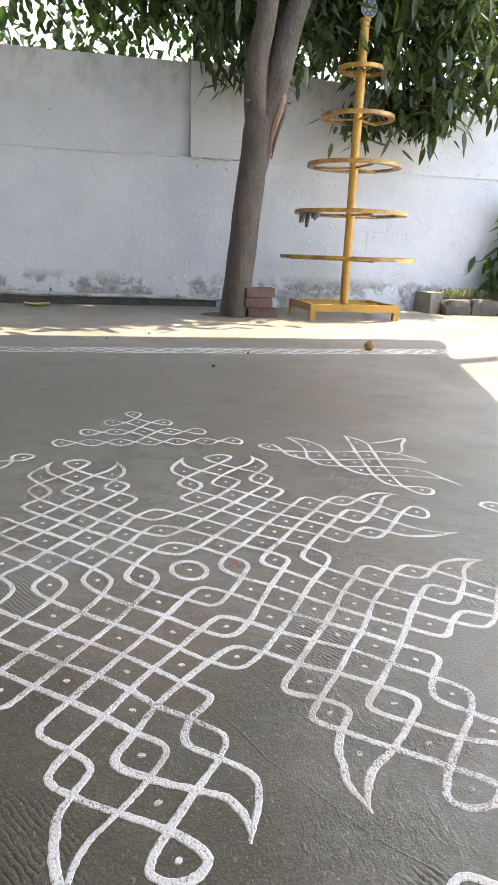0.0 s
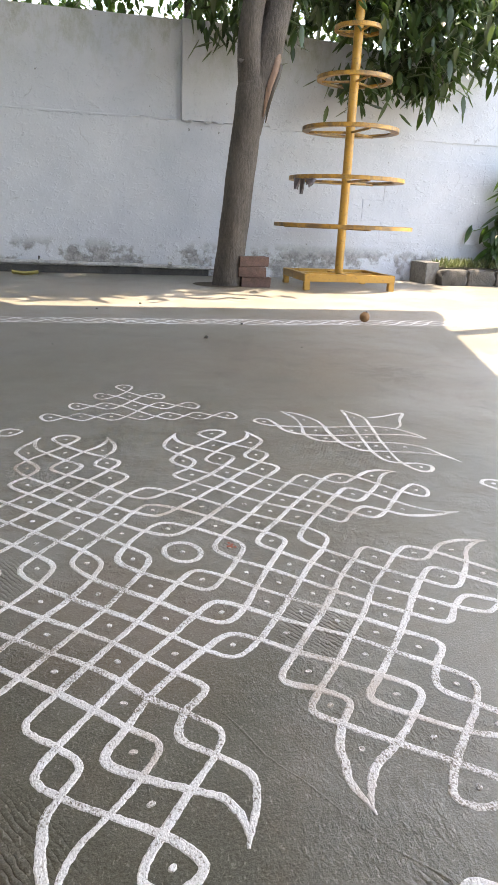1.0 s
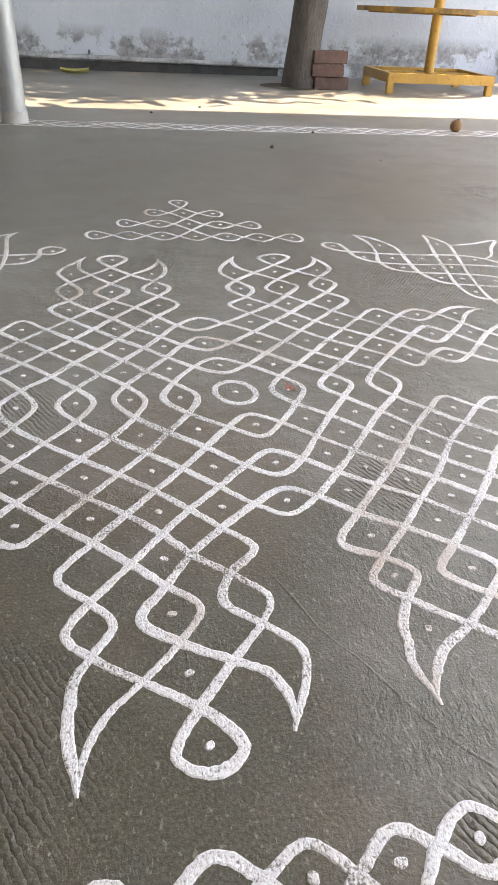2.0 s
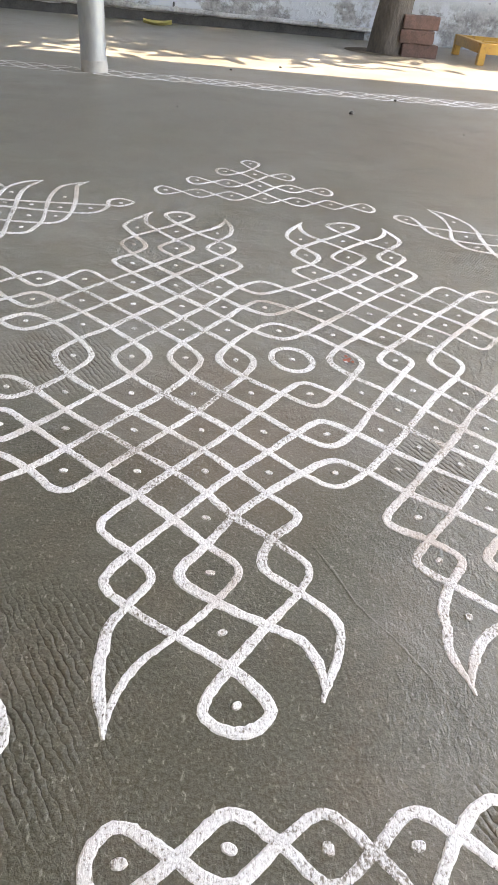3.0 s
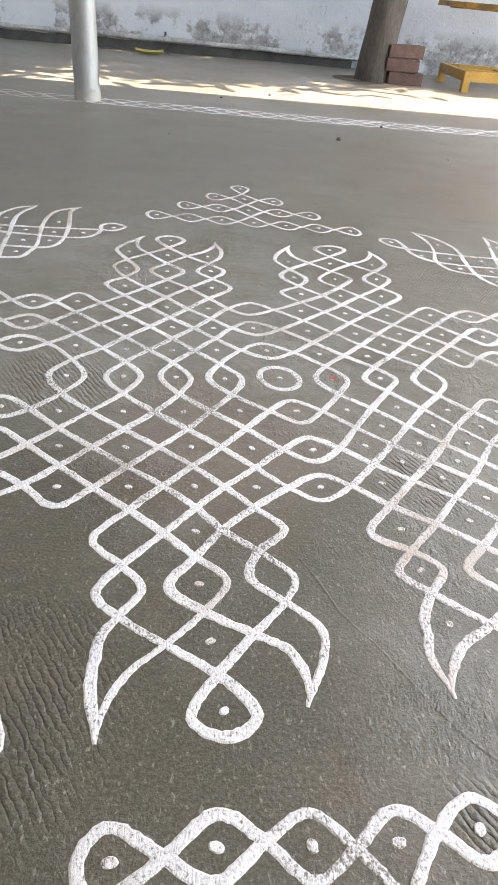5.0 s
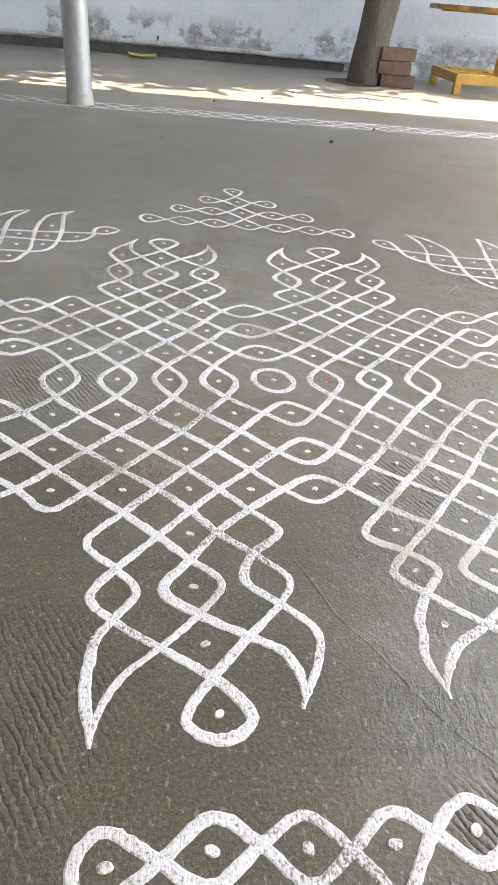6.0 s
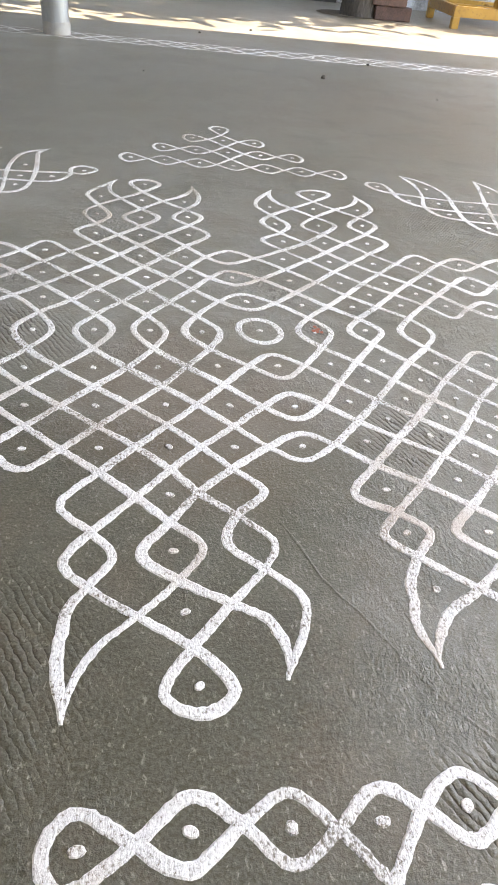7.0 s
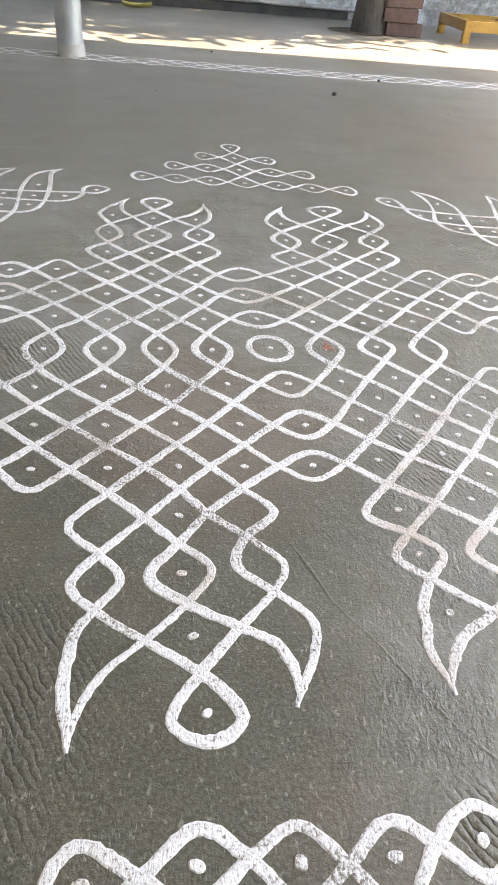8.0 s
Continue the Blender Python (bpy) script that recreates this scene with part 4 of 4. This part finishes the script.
back_tree = thing("broadleaf_tree", "broad-leaved tree with bright leaves growing behind the wall", "tree")
for pts, rad in (([(-0.5, 8.2, 0), (-0.45, 8.15, 1.5), (-0.3, 8.1, 3.2)], [0.05, 0.04, 0.03]), ([(1.0, 7.0, 0), (0.98, 6.95, 1.5), (0.9, 6.9, 3.4)], [0.05, 0.04, 0.03])):
    run = glide(pts, 0.15)
    part("trunk", tube(run, list(np.interp(np.linspace(0, 1, len(run)), [0, 0.5, 1], rad)), 14, 0.1), BARK, back_tree, smooth=True)
leafy = []
while len(leafy) < 980:
    x, y, z = rng.uniform(-3.0, 2.6), rng.uniform(6.3, 8.6), rng.uniform(1.7, 4.2)
    if noise.noise(Vector((x * 1.6, y * 1.2, z * 1.6))) > -0.12:
        leafy.append((x, y, z))
crown(back_tree, leafy, 11, 0.105, 0.060, 21, LEAF_PALE, 0.75, 0.12)
far_tree = thing("broadleaf_tree", "dense dark tree behind the wall by the planter", "tree")
part("trunk", tube([(3.6, 7.2, 0), (3.5, 7.2, 1.6), (3.4, 7.1, 3.0)], [0.11, 0.1, 0.06], 14, 0.1), BARK, far_tree, smooth=True)
dense = [(1.4 + 3.1 * rng.random() ** 1.5, rng.uniform(6.2, 8.4), rng.uniform(1.6, 4.2)) for _ in range(300)]
crown(far_tree, dense, 14, 0.16, 0.06, 22, LEAF, 0.7, 0.14)

# ---- planter with grass and a shrub ----
planter = thing("planter_bed", "low mossy concrete planter bed with grass against the wall", "planter", (0.02, 0.13, 0))
bm = rough_slab(2.94, 3.06, 5.47, 5.795, 0.0, 0.19, 5, 6, 0.012)
bmesh.ops.bevel(bm, geom=[e for e in bm.edges if e.calc_face_angle(0) > 1.0], offset=0.012, segments=2, affect="EDGES")
part("end_kerb", bm, MOSSY, planter, smooth=True)
krng = random.Random(17)
x = 3.03
while x < 5.3:
    # rough stones set in a row along the front, coloured dark for the shrub's shade
    half = krng.uniform(0.10, 0.16)
    bm = bmesh.new()
    bmesh.ops.create_cube(bm, size=2.0)
    bmesh.ops.subdivide_edges(bm, edges=bm.edges[:], cuts=5, use_grid_fill=True)
    for q in bm.verts:
        c = q.co.lerp(q.co.normalized() * 1.15, 0.45)
        d = 1.0 + 0.16 * noise.fractal(c * 1.7 + Vector((x * 7, 0, 0)), 1.0, 2.0, 4)
        q.co = Vector((x + half + c.x * half * d, 5.415 + c.y * 0.062 * d, max(0.0, 0.064 + c.z * 0.074 * d)))
    part("kerb_stone", bm, STONE, planter, smooth=True)
    x += half * 1.94
part("back_kerb", box(3.065, 5.72, 0.0, 5.4, 5.795, 0.20, 0.012), CONCRETE, planter)
part("earth", rough_slab(3.065, 5.4, 5.49, 5.715, 0.0, 0.150, 30, 3, 0.004), SOIL, planter)
blades = [(rng.uniform(3.10, 4.6), rng.uniform(5.47, 5.70), 0.150) for _ in range(700)]
v, f = leaf_cloud(blades, 4, 0.095, 0.007, 31, -1.0, 0.012)
v[:, 2] = np.maximum(v[:, 2], 0.148)
grass = new("grass", mesh_of("grass", v, f, GRASS, True))
grass.parent = planter
tagged(grass, "short green and straw-coloured grass", kind="stuff")

shrub = thing("shrub", "leafy green shrub growing in the planter bed", "shrub", (3.74, 5.72, 0.12))
for k in range(5):
    dx, dy = rng.uniform(-0.12, 0.16), rng.uniform(-0.1, 0.1)
    part("stem", tube(glide([(0, 0, 0), (dx * 0.5, dy * 0.5, 0.4), (dx, dy, 0.95)], 0.1), [0.011] * len(glide([(0, 0, 0), (dx * 0.5, dy * 0.5, 0.4), (dx, dy, 0.95)], 0.1)), 8), BARK, shrub, smooth=True)
crown(shrub, [(rng.uniform(-0.10, 0.45), rng.uniform(-0.15, 0.12), rng.uniform(0.16, 1.0)) for _ in range(44)], 9, 0.17, 0.055, 41, LEAF_PALE, 0.6, 0.05)

# ---- small things on the floor ----
nut = thing("dry_fruit", "round brown dried fruit lying on the painted border", "fruit", (1.432, 3.335, 0))
bm = bmesh.new()
bmesh.ops.create_uvsphere(bm, u_segments=20, v_segments=12, radius=0.027)
for v in bm.verts:
    v.co *= 1 + 0.06 * noise.noise(v.co * 60)
    v.co.z = max(-0.0262, v.co.z) + 0.0262
part("husk", bm, NUT, nut, smooth=True)
part("stalk_scar", tube([(0.004, -0.006, 0.048), (0.005, -0.008, 0.055)], [0.007, 0.004], 8, 0.2), DARK, nut)

dry = thing("fallen_leaf", "yellow fallen leaf curled on the floor by the wall", "leaf", (-0.50, 5.62, 0.0), 8)
bm = bmesh.new()
rows = []
for k in range(9):
    u = k / 8
    w = 0.048 * math.sin(math.pi * min(1, u * 0.95 + 0.03)) ** 0.8 + 0.002
    z = 0.012 + 0.012 * (2 * u - 1) ** 2
    rows.append([bm.verts.new((-0.10 + 0.20 * u, -w, z + 0.008)), bm.verts.new((-0.10 + 0.20 * u, 0, z - 0.010)), bm.verts.new((-0.10 + 0.20 * u, w, z + 0.016))])
for a, b in zip(rows, rows[1:]):
    for s in (0, 1):
        bm.faces.new((a[s], a[s + 1], b[s + 1], b[s]))
part("blade", bm, YELLOW_LEAF, dry, smooth=True)

for x, y, r in ((0.495, 2.843, 0.009), (0.287, 3.96, 0.007), (0.038, 3.72, 0.006), (-0.138, 2.70, 0.003), (0.734, 3.22, 0.006), (0.86, 2.62, 0.003)):
    bm = bmesh.new()
    bmesh.ops.create_icosphere(bm, subdivisions=2, radius=r)
    for v in bm.verts:
        v.co = v.co * (1 + 0.4 * noise.noise(v.co * 140 + Vector((x, y, 0)) * 9))
        v.co.z = max(0.0, v.co.z * 0.7 + r * 0.45)
    p = part("pebble", bm, DARK)
    p.matrix_basis = pose(x, y, 0)
    tagged(p, "tiny dark pebble of grit on the cement", "pebble", "grit on the floor")

# a soiled paper lying near the looped row
paper = thing("paper_sheet", "cream paper sheet smeared with red powder on the floor", "paper", (-0.16, 0.242, 0), -12)
bm = rough_slab(-0.20, 0.20, -0.1, 0.1, 0.0005, 0.004, 8, 1, 0.003)
part("sheet", bm, CREAM, paper)
for x, y, r in ((0.13, 0.078, 0.016), (0.165, 0.083, 0.010), (0.09, 0.085, 0.008)):
    add = bmesh.new()
    ringv = [add.verts.new((x + r * (1.6 + 0.5 * noise.noise(Vector((a, x * 50, 0)))) * math.cos(a * 0.5236), y + r * 0.6 * math.sin(a * 0.5236), 0.0062)) for a in range(12)]
    add.faces.new(ringv)
    part("smear", add, RED, paper, "red powder smear")

# a trowel lap that runs across the cement, and bare earth round the tree
lap = [(0.146, 0.618), (0.164, 0.583), (0.180, 0.547), (0.209, 0.508), (0.246, 0.450), (0.272, 0.420), (0.36, 0.335), (0.5, 0.2)]
v, f = ribbon(glide(lap, 0.006), 0.0020, False, 7.7, height=0.0004)
joint = new("joint", mesh_of("joint", v, f, FLOOR))
tagged(joint, "raised trowel lap in the cement floor", "floor joint", kind="structure")
bm = bmesh.new()
rim = [bm.verts.new((0.985 + (0.215 + 0.03 * noise.noise(Vector((a, 2, 0)))) * math.cos(a * 0.2618), 5.16 + (0.20 + 0.03 * noise.noise(Vector((a, 7, 0)))) * math.sin(a * 0.2618), 0.004)) for a in range(24)]
bm.faces.new(rim)
earth = part("soil_patch", bm, SOIL)
tagged(earth, "bare dark earth round the foot of the tree", "soil", kind="structure")

# a pinch of red powder in one loop of the star
q = star_place((1.05, 0.02))
bm = bmesh.new()
for k in range(7):
    o = Vector((q[0] + 0.008 * math.cos(k * 2.4) * (k / 6), q[1] + 0.010 * math.sin(k * 2.4) * (k / 6), 0.0013))
    bm.faces.new([bm.verts.new(o + Vector((0.0035 * math.cos(a) * (0.7 + 0.5 * noise.noise(Vector((a, k, 0)))), 0.0035 * math.sin(a), 0.0001 * k))) for a in np.linspace(0, 2 * math.pi, 9)[:-1]])
part("red_mark", bm, RED, star, "pinch of red powder")

# block courses that show through the whitewash
brng = random.Random(9)
for row in range(4):
    z0 = 0.34 + row * 0.181
    x = 2.22 + 0.2 * (row % 2)
    while x < 4.6:
        wide = 0.392 + brng.uniform(-0.01, 0.01)
        proud = WALL_Y - 0.0012 - brng.uniform(0.0, 0.0022)
        bm = box(x, proud, z0, x + wide, WALL_Y + 0.03, z0 + 0.1795)
        for q in bm.verts:
            q.co += Vector((brng.uniform(-0.001, 0.001), brng.uniform(-0.0006, 0.0006), brng.uniform(-0.001, 0.001)))
        bmesh.ops.bevel(bm, geom=bm.edges[:], offset=0.0014, segments=1, affect="EDGES")
        part("block", bm, WHITE, boundary)
        x += wide + 0.0004
